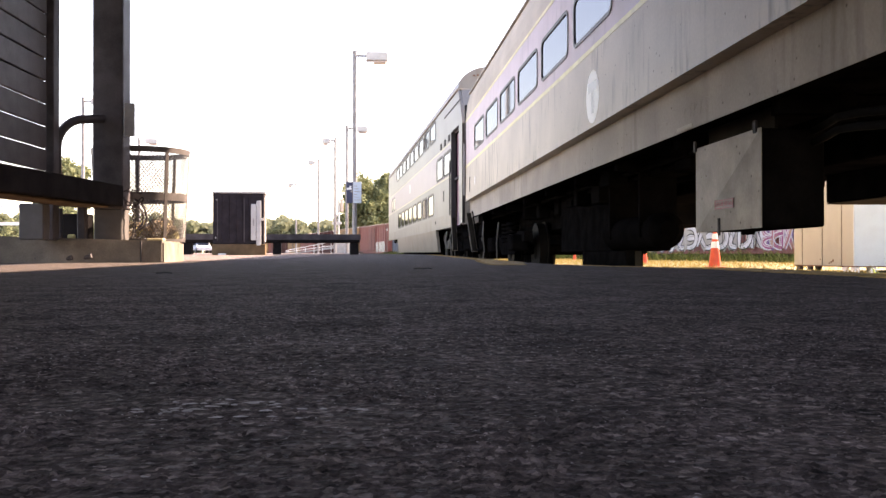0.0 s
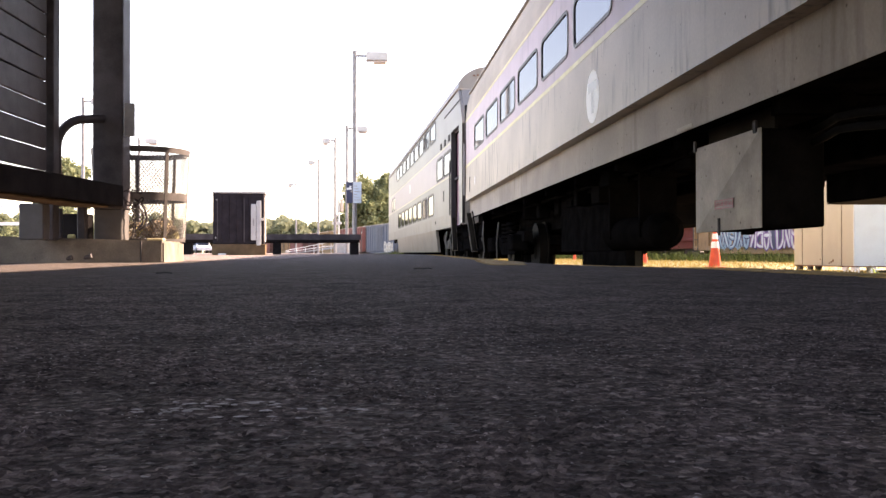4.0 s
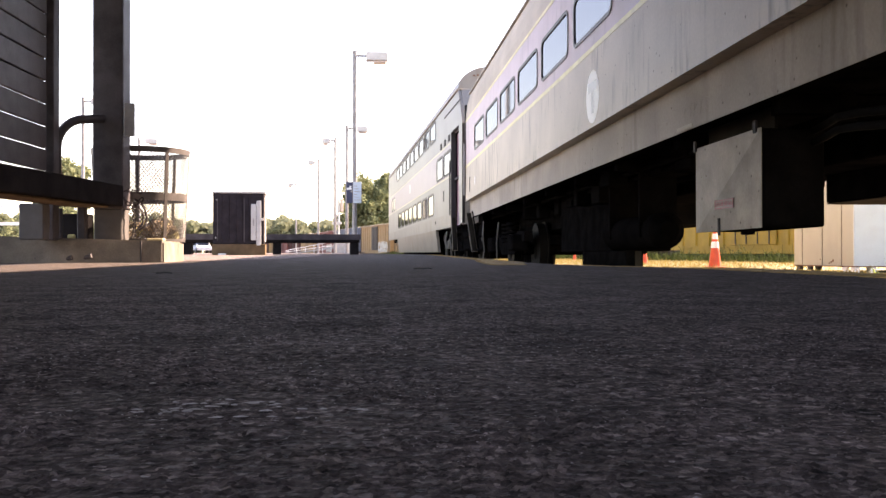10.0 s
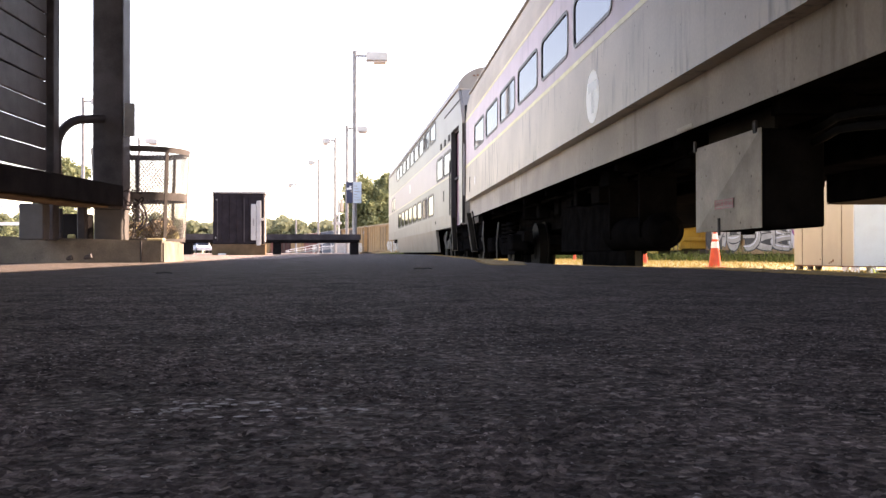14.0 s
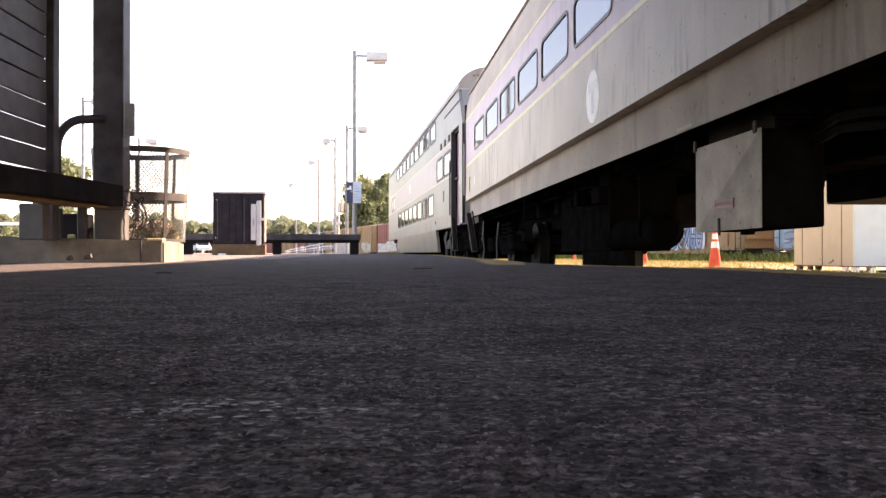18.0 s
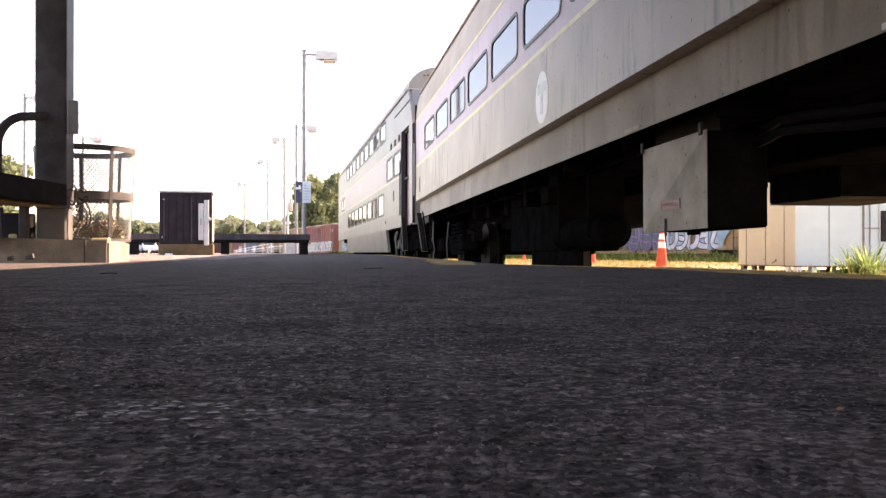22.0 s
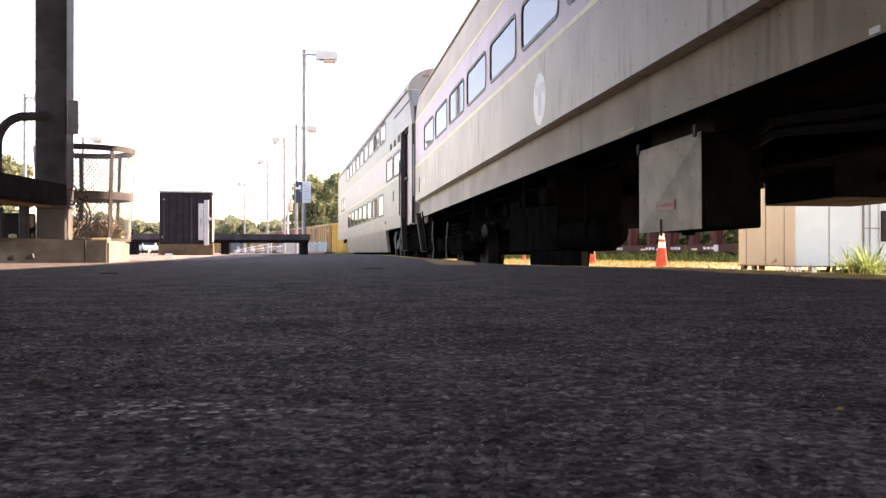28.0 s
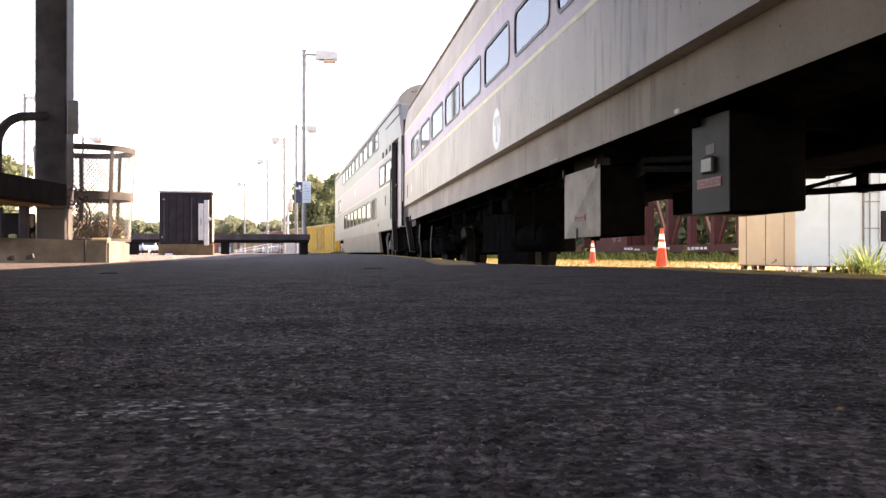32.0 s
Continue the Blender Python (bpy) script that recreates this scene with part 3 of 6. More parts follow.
def steps(car, y0, y1, sgn, z0, z1, x_top, x_low, name="step_well"):
    """Entrance steps hanging under a car corner: a near cheek, treads, and a framed far cheek that leans inwards."""
    well = part(name, B(*sorted((sgn * 1.3, sgn * 1.27)), y0, y1, z0, z1), UNDER, car, "dark steel step well")

    def cheek(bm, y, t, grow=0.0):
        pts = [(sgn * (x_top + grow), z1), (sgn * (x_low + grow), z0 - grow), (sgn * (x_low - 0.125 - grow), z0 - grow), (sgn * (x_top - 0.125 - grow), z1)]
        a_ = [bm.verts.new((x, y, z)) for x, z in pts]
        b_ = [bm.verts.new((x, y + t, z)) for x, z in pts]
        for i in range(4):
            j = (i + 1) % 4
            bm.faces.new((a_[i], a_[j], b_[j], b_[i]))
        bm.faces.new(a_[::-1])
        bm.faces.new(b_)
        bmesh.ops.recalc_face_normals(bm, faces=bm.faces[:])
        return bm
    part("cheek", cheek(bmesh.new(), y1 - 0.03, 0.028, -0.014), STEP_BROWN, well, "dull brown-black step cheek")
    part("cheek_frame", cheek(bmesh.new(), y1, 0.02), STEP_EDGE, well, "worn bare steel frame of the step cheek")
    part("cheek", cheek(bmesh.new(), y0, 0.02, -0.05), UNDER, well)
    for i in range(3):
        z = z0 + 0.02 + i * (z1 - z0) / 3
        part("tread", B(*sorted((sgn * 1.36, sgn * (1.3))), y0 + 0.03, y1 - 0.04, z, z + 0.035), UNDER, well)
    return well


def underbox(car, name, x0, x1, y0, y1, z0, z1, material, label):
    return part(name, B(x0, x1, y0, y1, z0, z1, 0.012), material, car, label)


def warning_label(parent, x, y0, y1, z0, z1, material, back):
    """A warning label: its plate, border and words."""
    lab = part("label", B(x - 0.004, x - 0.0005, y0, y1, z0, z1), back, parent, "faded red warning label")
    bm = bmesh.new()
    h = (z1 - z0)
    for a, b in ((y0 + 0.006, y0 + 0.01), (y1 - 0.01, y1 - 0.006)):
        box(bm, x - 0.006, x - 0.0042, a, b, z0 + 0.006, z1 - 0.006)
    for a in (z0 + 0.006, z1 - 0.01):
        box(bm, x - 0.006, x - 0.0042, y0 + 0.01, y1 - 0.01, a, a + 0.004)
    part("border", bm, material, lab)
    cu = bpy.data.curves.new("lettering", "FONT")
    cu.body, cu.size, cu.extrude, cu.align_x, cu.align_y = "DANGER 480 Volts", h * 0.62, 0.0003, "CENTER", "CENTER"
    tmp = new("lettering", cu)
    bpy.context.view_layer.update()
    me = bpy.data.meshes.new_from_object(tmp.evaluated_get(bpy.context.evaluated_depsgraph_get()))
    bpy.data.objects.remove(tmp)
    wide = max(v.co.x for v in me.vertices) * 2
    k = min(1.0, (y1 - y0 - 0.03) / wide)
    # text runs towards the near end of the car, read from the platform
    for v in me.vertices:
        v.co = Vector((x - 0.0052 - v.co.z, (y0 + y1) / 2 - v.co.x * k, (z0 + z1) / 2 + v.co.y))
    me.materials.clear()
    me.materials.append(material)
    t = new("lettering", me)
    t.parent = lab


def passenger_coach():
    car = empty("passenger_coach", "grimy silver single-level railway coach with faded purple window band", "railway coach")
    half = CAR_LONG / 2
    far = half + 0.33   # the vestibule end
    # windows, counted from the far end; positions along the car
    first = 17.65 - 5.95
    wins = [(first - 1.714 * k - 1.47, first - 1.714 * k) for k in range(13)]
    wins = [w for w in wins if w[0] > -half + 1.3]
    ZB, ZL, ZY, ZW0, ZW1, ZU, ZE = 0.909, 1.235, 1.912, 2.085, 2.57, 2.835, 3.41
    for sgn in (-1, 1):
        def bd(x):
            return sorted((sgn * x, sgn * (x - 0.06)))
        part("skirt", B(*sorted((sgn * 1.445, sgn * 1.441)), -half + 0.25, far - 0.03, ZB, ZL - 0.004), SKIRT, car, "dusty grey lower skirt panel")
        part("skirt_lining", B(*sorted((sgn * 1.4405, sgn * 1.37)), -half + 0.25, far - 0.04, ZB + 0.001, ZL - 0.01), UNDER, car, "sooty inner face of the skirt, blackened further for shade")
        low = extrude(bmesh.new(), [(sgn * 1.555, ZL), (sgn * 1.552, ZY), (sgn * 1.49, ZY), (sgn * 1.38, ZL + 0.0)], -half, far)
        part("lower_side", low, SILVER, car, "silver side sheet with dark run-off streaks")
        part("yellow_stripe", B(*bd(1.554), -half, far, ZY, ZY + 0.045), YELLOW_LINE, car, "faded yellow stripe")
        bm = B(*bd(1.55), -half, far, ZY + 0.045, ZW0 + 0.03)
        side_band(bm, *bd(1.55), -half, far, ZW0 + 0.03, ZW1 - 0.03, wins)
        box(bm, *bd(1.55), -half, far, ZW1 - 0.03, ZU)
        part("window_band", bm, LILAC, car, "faded purple window band")
        part("yellow_stripe", B(*bd(1.554), -half, far, ZU, ZU + 0.04), YELLOW_LINE, car, "faded yellow stripe")
        up = extrude(bmesh.new(), [(sgn * 1.55, ZU + 0.04), (sgn * 1.545, 3.0), (sgn * 1.52, 3.2), (sgn * 1.46, ZE), (sgn * 1.40, ZE), (sgn * 1.48, ZU + 0.04)], -half, far)
        part("upper_side", up, ROOF_GREY, car, "grimy upper side sheet")
        part("gutter", B(*sorted((sgn * 1.49, sgn * 1.44)), -half, far, ZE, ZE + 0.03), BOX_GREY, car)
        for a, b in wins:
            window(car, sgn * 1.55, a, b, ZW0, ZW1, out=sgn, rim=0.036)
    rf = [(-1.46, 3.415), (-1.3, 3.54), (-1.05, 3.63), (-0.6, 3.70), (0, 3.73), (0.6, 3.70), (1.05, 3.63), (1.3, 3.54), (1.46, 3.415)]
    part("roof", extrude(bmesh.new(), rf, -half, far), ROOF_GREY, car, "grimy rounded roof", smooth=True)
    part("floor_pan", B(-1.39, 1.39, -half, far, 0.95, 1.2), UNDER, car, "sooty underframe, blackened further for shade")
    part("interior_floor", B(-1.45, 1.45, -half + 0.05, half - 0.05, 1.9, 1.93), INTERIOR, car)
    for y in (-half, far):
        part("end_wall", B(-1.46, 1.46, y - 0.05, y + 0.02, 0.95, 3.3), ROOF_GREY, car, "grimy end wall")
    seat = part("seat_row", B(-1.3, 1.3, -0.1, 0.1, 1.93, 2.22, 0.03), INTERIOR, car)
    for k in range(26):
        again(seat, (0, -half + 1.5 + k * 0.88, 0))
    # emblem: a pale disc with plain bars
    y0, z0 = 8.29 - 5.95, 1.505
    ring = [(y0 + 0.235 * math.cos(a), z0 + 0.235 * math.sin(a)) for a in (i * math.tau / 36 for i in range(36))]
    em = part("emblem", plate(bmesh.new(), -1.554, -1.5572, ring), EMBLEM_WHITE, car, "round pale emblem")
    bm = B(-1.5595, -1.5575, y0 - 0.04, y0 + 0.04, z0 - 0.15, z0 + 0.045)
    box(bm, -1.5595, -1.5575, y0 - 0.15, y0 + 0.15, z0 + 0.045, z0 + 0.13)
    part("emblem_bar", bm, PALE_STEEL, em)
    # small plates
    part("maker_plate", B(-1.453, -1.446, 6.0 - 5.95, 6.3 - 5.95, 0.918, 0.945), ROOF_GREY, car, "small pale plate")
    part("maker_plate", B(-1.453, -1.446, 3.235 - 5.95, 3.3 - 5.95, 0.916, 0.942), WHITE, car, "small pale plate")
    part("vent_slot", B(-1.563, -1.556, far - 0.85, far - 0.78, 1.38, 1.66), BOX_DARK, car)
    part("vent_slot", B(-1.563, -1.556, far - 1.75, far - 1.68, 1.45, 1.6), WHITE, car)
    bm = bmesh.new()
    rng = random.Random(4)
    for k in range(5):
        y = 0.22 - 0.1 * k
        z = 1.03
        for p0, p1 in (((0.0, -0.055), (0.0, 0.05)), ((0.0, 0.05), (-0.05, 0.03)), ((-0.05, 0.03), (0.0, -0.01)), ((0.0, -0.01), (-0.065, -0.06))) if k % 2 == 0 else (((0.0, -0.05), (-0.06, 0.055)), ((0.005, 0.05), (-0.065, -0.05)), ((-0.02, 0.0), (-0.06, 0.0))):
            w = rng.uniform(-0.01, 0.01)
            rod(bm, (-1.4455, y + p0[0] + w, z + p0[1]), (-1.4455, y + p1[0] - w, z + p1[1]), 0.0015, 4)
    part("scratches", bm, SCRATCH, car, "dark scribbled strokes in the dust")
    # rubber diaphragm at the far end
    part("diaphragm", ring_plate(bmesh.new(), -0.01, 0.01, outline(-0.65, 0.65, 1.0, 3.2, 0.1), outline(-0.5, 0.5, 1.15, 3.05, 0.08)), RUBBER, car).matrix_basis = pose(0, far + 0.15, 0, 0, 0, 90)
    for sgn in (-1, 1):
        steps(car, far - 0.72, far - 0.06, sgn, 0.21, 1.0, 1.555, 1.44)
    part("corner_post", B(-1.57, -1.5, far - 0.02, far + 0.05, 1.24, 3.2), BOX_DARK, car, "dark door edge post")
    part("grab_rail", R((-1.6, far - 0.12, 1.35), (-1.6, far - 0.12, 2.4), 0.015), GREY_STEEL, car)
    # under-floor equipment
    o = -5.95
    b1 = underbox(car, "equipment_box", -1.2935, -0.93, 5.255 + o, 6.34 + o, 0.245, 0.81, UNDER, "black steel equipment box with grey front panel")
    bm = bmesh.new()
    plate(bm, -1.3, -1.2945, [(6.345 + o, 0.24), (6.345 + o, 0.815), (5.262 + o, 0.815), (5.262 + o, 0.24)])
    part("front_panel", bm, UNDER, b1, "black backing sheet")
    far_top, near_top, far_low, near_low = (6.345 + o, 0.815), (5.262 + o, 0.815), (6.345 + o, 0.24), (5.262 + o, 0.24)
    # The crease's light and shade are put into two paints, one per half.
    part("panel_half", plate(bmesh.new(), -1.304, -1.3005, [far_low, far_top, near_top]), BOX_LIT, b1, "scuffed panel half, painted paler as the crease's lit side")
    bm = bmesh.new()
    v = [bm.verts.new((x, *p)) for x, p in ((-1.3035, far_low), (-1.3035, near_top), (-1.309, near_low), (-1.3005, far_low), (-1.3005, near_top), (-1.3005, near_low))]
    for q in ((0, 1, 2), (5, 4, 3), (0, 2, 5, 3), (1, 4, 5, 2)):
        bm.faces.new([v[k] for k in q])
    bmesh.ops.recalc_face_normals(bm, faces=bm.faces[:])
    part("panel_half", bm, BOX_GREY, b1, "panel half, painted duller as the crease's shaded side")
    warning_label(b1, -1.3065, 5.66 + o, 5.98 + o, 0.375, 0.44, RED_LABEL, FADED_LABEL)
    for y in (5.30, 6.3):
        part("bracket", B(-1.332, -1.318, y + o - 0.022, y + o + 0.022, 0.785, 0.86, 0.005), BOX_DARK, b1)
    part("hook", B(-1.25, -1.2, 5.6 + o, 5.7 + o, 0.21, 0.245), UNDER, b1)
    part("latch", B(-1.33, -1.317, 5.86 + o, 5.878 + o, 0.21, 0.32), BOX_DARK, b1)
    b2 = underbox(car, "equipment_box", -1.3, -0.85, 2.876 + o, 3.379 + o, 0.325, 0.875, UNDER, "black equipment box with dark grey panel")
    part("front_panel", B(-1.308, -1.3015, 2.871 + o, 3.384 + o, 0.32, 0.88, 0.002), BOX_DARK, b2, "dark grey front panel")
    warning_label(b2, -1.3085, 2.97 + o, 3.302 + o, 0.468, 0.524, NOTE, RED_LABEL)
    part("window_gauge", B(-1.336, -1.308, 3.039 + o, 3.2 + o, 0.548, 0.645, 0.012), GAUGE, b2, "dull grey gauge housing")
    part("note", B(-1.312, -1.3083, 3.06 + o, 3.175 + o, 0.66, 0.718), NOTE, b2, "pale paper note")
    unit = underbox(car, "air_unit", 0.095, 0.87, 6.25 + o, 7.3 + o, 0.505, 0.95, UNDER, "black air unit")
    # Added plate: light bounced up from the grass is put into its paler colour.
    part("bounce_lit_plate", B(0.1, 0.865, 6.255 + o, 7.295 + o, 0.495, 0.503), TRAY, unit, "added thin plate, painted as the unit's bounce-lit underside")
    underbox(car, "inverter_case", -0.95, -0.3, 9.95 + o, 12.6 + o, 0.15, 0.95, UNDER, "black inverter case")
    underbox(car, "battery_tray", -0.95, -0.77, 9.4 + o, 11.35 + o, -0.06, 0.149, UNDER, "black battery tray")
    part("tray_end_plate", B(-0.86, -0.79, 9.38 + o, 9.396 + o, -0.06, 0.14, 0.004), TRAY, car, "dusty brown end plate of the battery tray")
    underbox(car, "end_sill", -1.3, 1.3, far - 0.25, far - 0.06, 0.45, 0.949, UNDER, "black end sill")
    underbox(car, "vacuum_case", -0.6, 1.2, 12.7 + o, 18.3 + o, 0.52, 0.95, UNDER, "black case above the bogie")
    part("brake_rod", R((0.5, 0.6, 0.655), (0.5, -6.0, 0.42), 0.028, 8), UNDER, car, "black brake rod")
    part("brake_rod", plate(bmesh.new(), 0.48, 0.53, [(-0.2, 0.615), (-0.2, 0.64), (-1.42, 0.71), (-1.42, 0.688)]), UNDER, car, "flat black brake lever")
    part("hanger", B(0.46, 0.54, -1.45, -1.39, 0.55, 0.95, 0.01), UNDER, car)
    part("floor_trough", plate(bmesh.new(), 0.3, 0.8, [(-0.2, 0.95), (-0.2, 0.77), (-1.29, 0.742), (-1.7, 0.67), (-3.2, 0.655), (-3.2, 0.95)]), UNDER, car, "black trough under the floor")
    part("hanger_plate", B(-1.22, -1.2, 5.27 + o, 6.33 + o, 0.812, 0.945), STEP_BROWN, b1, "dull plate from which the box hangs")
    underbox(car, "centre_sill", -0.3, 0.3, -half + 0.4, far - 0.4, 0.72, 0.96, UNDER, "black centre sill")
    tank = part("air_tank", rod(rod(rod(bmesh.new(), (-0.95, 8.1 + o, 0.31), (-0.95, 9.7 + o, 0.31), 0.16, 20), (-0.95, 9.7 + o, 0.31), (-0.95, 9.8 + o, 0.31), 0.16, 20, 0.08), (-0.95, 8.1 + o, 0.31), (-0.95, 8.0 + o, 0.31), 0.16, 20, 0.08), UNDER, car, "black air tank", smooth=True)
    for y in (8.35, 9.4):
        part("strap", B(-1.12, -0.78, y + o - 0.02, y + o + 0.02, 0.26, 0.96), UNDER, tank)
    for dz in (0.0, 0.065):
        bm = bmesh.new()
        tube(bm, [(-1.2, 3.4 + o, 0.61 + dz), (-1.2, 3.9 + o, 0.65 + dz), (-1.19, 4.4 + o, 0.7 + dz), (-1.14, 4.7 + o, 0.725 + dz), (-1.05, 5.0 + o, 0.73 + dz), (-1.0, 5.25 + o, 0.73 + dz)], 0.022, 10)
        part("conduit", bm, CONDUIT, car, "dark under-floor pipe", smooth=True)
    bearer = part("cross_bearer", B(-1.36, 1.36, 0, 0.1, 0.84, 0.94), UNDER, car, at=(0, -half + 2.0, 0))
    for k in range(1, 14):
        again(bearer, (0, -half + 2.0 + k * 1.65, 0))
    for k, (x, z, r_, y0, y1) in enumerate(((-1.1, 0.86, 0.02, 0.6, far - 0.8), (-0.98, 0.84, 0.03, -half + 3, 6.0), (-0.7, 0.78, 0.022, 0.6, 9.0))):
        pipe = part("floor_pipe", R((x, y0, z), (x, y1, z), r_, 8), UNDER_PIPE, car, "sooty pipe run under the floor, blackened further for shade", smooth=True)
        y = y0 + 0.5 + 0.2 * k
        while y < y1 - 0.2:
            part("pipe_clip", B(x - r_ - 0.012, x + r_ + 0.012, y - 0.02, y + 0.02, z - r_ - 0.01, 0.95), UNDER_PIPE, pipe)
            y += 2.05
    rng = random.Random(17)
    for k in range(9):
        y = 1.1 + k * 0.95
        x = rng.uniform(-1.25, -0.95)
        part("junction_box", B(x, x + rng.uniform(0.12, 0.3), y, y + rng.uniform(0.15, 0.4), 0.95 - rng.uniform(0.14, 0.3), 0.95, 0.01), UNDER_PIPE, car, "small sooty junction box, blackened further for shade")
    bogie(car, half - 2.36)
    bogie(car, -half + 2.5)
    # coupler
    part("coupler", B(-0.12, 0.12, far, far + 0.4, 0.45, 0.7, 0.03), UNDER, car)
    return car


def bilevel_coach():
    car = empty("bilevel_coach", "bright silver two-storey railway coach with pale purple band", "railway coach")
    half = CAR_LONG / 2
    near = -half + 0.39   # the vestibule end by the other coach
    d0, d1 = -12.0, -10.72   # its doorway
    low = [(6.4 - 1.71 * k - 1.42, 6.4 - 1.71 * k) for k in range(8)]
    top = [(-7.5 + 1.68 * k, -6.1 + 1.68 * k) for k in range(9)]
    mid = [(-9.1, -7.72), (-10.68, -9.25), (8.4, 9.3), (9.6, 10.5)]
    for sgn in (-1, 1):
        def bd(x):
            return sorted((sgn * x, sgn * (x - 0.06)))
        # lower wall between the bogies, with sloping lower corner
        low_wall = extrude(bmesh.new(), [(sgn * 1.49, 0.11), (sgn * 1.54, 0.55), (sgn * 1.55, 0.68), (sgn * 1.49, 0.68), (sgn * 1.42, 0.11)], -7.55, 7.0)
        part("lower_side", low_wall, LOWER_DIRT, car, "dirty lower side sheet")
        part("lower_band", B(*bd(1.551), d1, half, 0.68, 1.0), GREY_BAND, car, "duller grey band above the lower side")
        bm = B(*bd(1.55), d1, half, 1.0, 1.1)
        side_band(bm, *bd(1.55), d1, half, 1.1, 1.66, low)
        box(bm, *bd(1.55), d1, half, 1.66, 1.84)
        part("side_wall", bm, BILEVEL, car, "silver side wall")
        part("yellow_stripe", B(*bd(1.554), d1, half, 1.84, 1.875), PALE_YELLOW, car)
        bm = B(*bd(1.55), d1, half, 1.875, 1.93)
        side_band(bm, *bd(1.55), d1, half, 1.93, 2.46, mid)
        box(bm, *bd(1.55), d1, half, 2.46, 2.6)
        part("purple_band", bm, PALE_LILAC, car, "faded purple band")
        part("yellow_stripe", B(*bd(1.554), d1, half, 2.6, 2.635), PALE_YELLOW, car)
        bm = B(*bd(1.55), d1, half, 2.635, 3.08)
        side_band(bm, *bd(1.55), d1, half, 3.08, 3.53, top)
        box(bm, *bd(1.55), d1, half, 3.53, 3.6)
        # over the doorway the wall leans back towards the roof end
        plate(bm, *bd(1.55), [(d1, 2.84), (d1, 3.6), (-11.9, 3.6), (-12.3, 3.2), (near, 2.84)])
        part("upper_wall", bm, BILEVEL, car, "bright upper wall")
        part("drip_rail", B(*sorted((sgn * 1.58, sgn * 1.52)), -11.9, half, 3.6, 3.64), BOX_GREY, car)
        part("door_frame", B(*bd(1.549), near, d0, 0.72, 2.838), BILEVEL, car, "pale end pillar beside the door")
        part("door_jamb", B(*sorted((sgn * 1.556, sgn * 1.45)), d1 - 0.05, d1 - 0.002, 0.9, 2.838), RUBBER, car, "black door jamb")
        part("door_rail", R((sgn * 1.575, d1 + 0.05, 0.95), (sgn * 1.575, d1 + 0.05, 2.2), 0.016, 8), RUBBER, car, "black hand rail beside the door")
        door = part("door_leaf", B(*sorted((sgn * 1.42, sgn * 1.37)), d0, d1 - 0.05, 0.72, 2.838), MAROON, car, "recessed maroon vestibule door")
        part("door_pane", B(*sorted((sgn * 1.428, sgn * 1.421)), d0 + 0.3, d1 - 0.4, 1.75, 2.55), PANE, door, "dark glass of the door").visible_shadow = False
        part("door_post", B(*sorted((sgn * 1.45, sgn * 1.421)), (d0 + d1) / 2 - 0.05, (d0 + d1) / 2 + 0.02, 0.72, 2.838), PALE_STEEL, door, "pale door edge")
        for a, b in low:
            window(car, sgn * 1.55, a, b, 1.07, 1.69, out=sgn, rim=0.055)
        for a, b in top:
            window(car, sgn * 1.55, a, b, 3.02, 3.57, out=sgn, rim=0.055)
        for a, b in mid:
            window(car, sgn * 1.55, a, b, 1.9, 2.49, out=sgn, rim=0.055)
        part("vent_louvre", B(*sorted((sgn * 1.562, sgn * 1.55)), -12.25, -9.45, 3.33, 3.36), BOX_DARK, car)
        for y, z in ((-8.76, 2.7), (-9.58, 2.71), (-10.36, 2.73)):
            part("marker_lamp", B(*sorted((sgn * 1.57, sgn * 1.55)), y - 0.12, y + 0.12, z - 0.06, z + 0.1, 0.01), BOX_DARK, car, "small dark indicator lamps")
        part("emblem", B(*sorted((sgn * 1.556, sgn * 1.551)), 0.55, 0.75, 2.15, 2.45), WHITE, car)
        part("handle_recess", B(*sorted((sgn * 1.558, sgn * 1.55)), -9.35, -9.2, 1.35, 1.6), BOX_DARK, car)
        part("fuel_cap", B(*sorted((sgn * 1.558, sgn * 1.55)), -7.6, -7.4, 0.84, 0.92), BOX_DARK, car)
        steps(car, d0 + 0.05, d1, sgn, 0.14, 0.95, 1.56, 1.52)
    rf = [(-1.55, 3.645), (-1.53, 3.76), (-1.47, 3.87), (-1.38, 3.96), (-1.26, 4.04), (-1.1, 4.1), (-0.85, 4.14), (0, 4.18)]
    rf += [(-x, z) for x, z in rf[-2::-1]]
    roof = part("roof", extrude(bmesh.new(), rf, -11.9, half), BILEVEL, car, "rounded silver roof with a flat end", smooth=True)
    for x, z in ((-1.2, 3.93), (-1.12, 3.94), (-1.16, 3.72), (-1.08, 3.72)):
        part("roof_end_bracket", B(x - 0.02, x + 0.02, -11.93, -11.901, z - 0.015, z + 0.015), RUST, roof, "small rusty bracket")
    part("roof_seam", B(-1.55, 1.55, -11.915, -11.902, 3.625, 3.642), BOX_GREY, car, "brown seam under the roof end")
    bm = bmesh.new()
    pts = [(near, 0.7), (near, 2.84), (-12.3, 3.2), (-11.9, 3.64), (-11.8, 3.64), (-12.2, 3.16), (near + 0.1, 2.8), (near + 0.1, 0.7)]
    part("end_wall", plate(bm, -1.485, 1.485, pts), BILEVEL, car, "silver end wall leaning back at the top")
    part("end_wall", B(-1.48, 1.48, half - 0.07, half + 0.03, 0.7, 3.64), BILEVEL, car, "silver end wall")
    for y0_, y1_, z in ((near + 0.15, half - 0.1, 1.74), (-7.5, 6.9, 0.9), (near + 0.15, half - 0.1, 2.8)):
        part("deck", B(-1.48, 1.48, y0_, y1_, z, z + 0.06), INTERIOR, car)
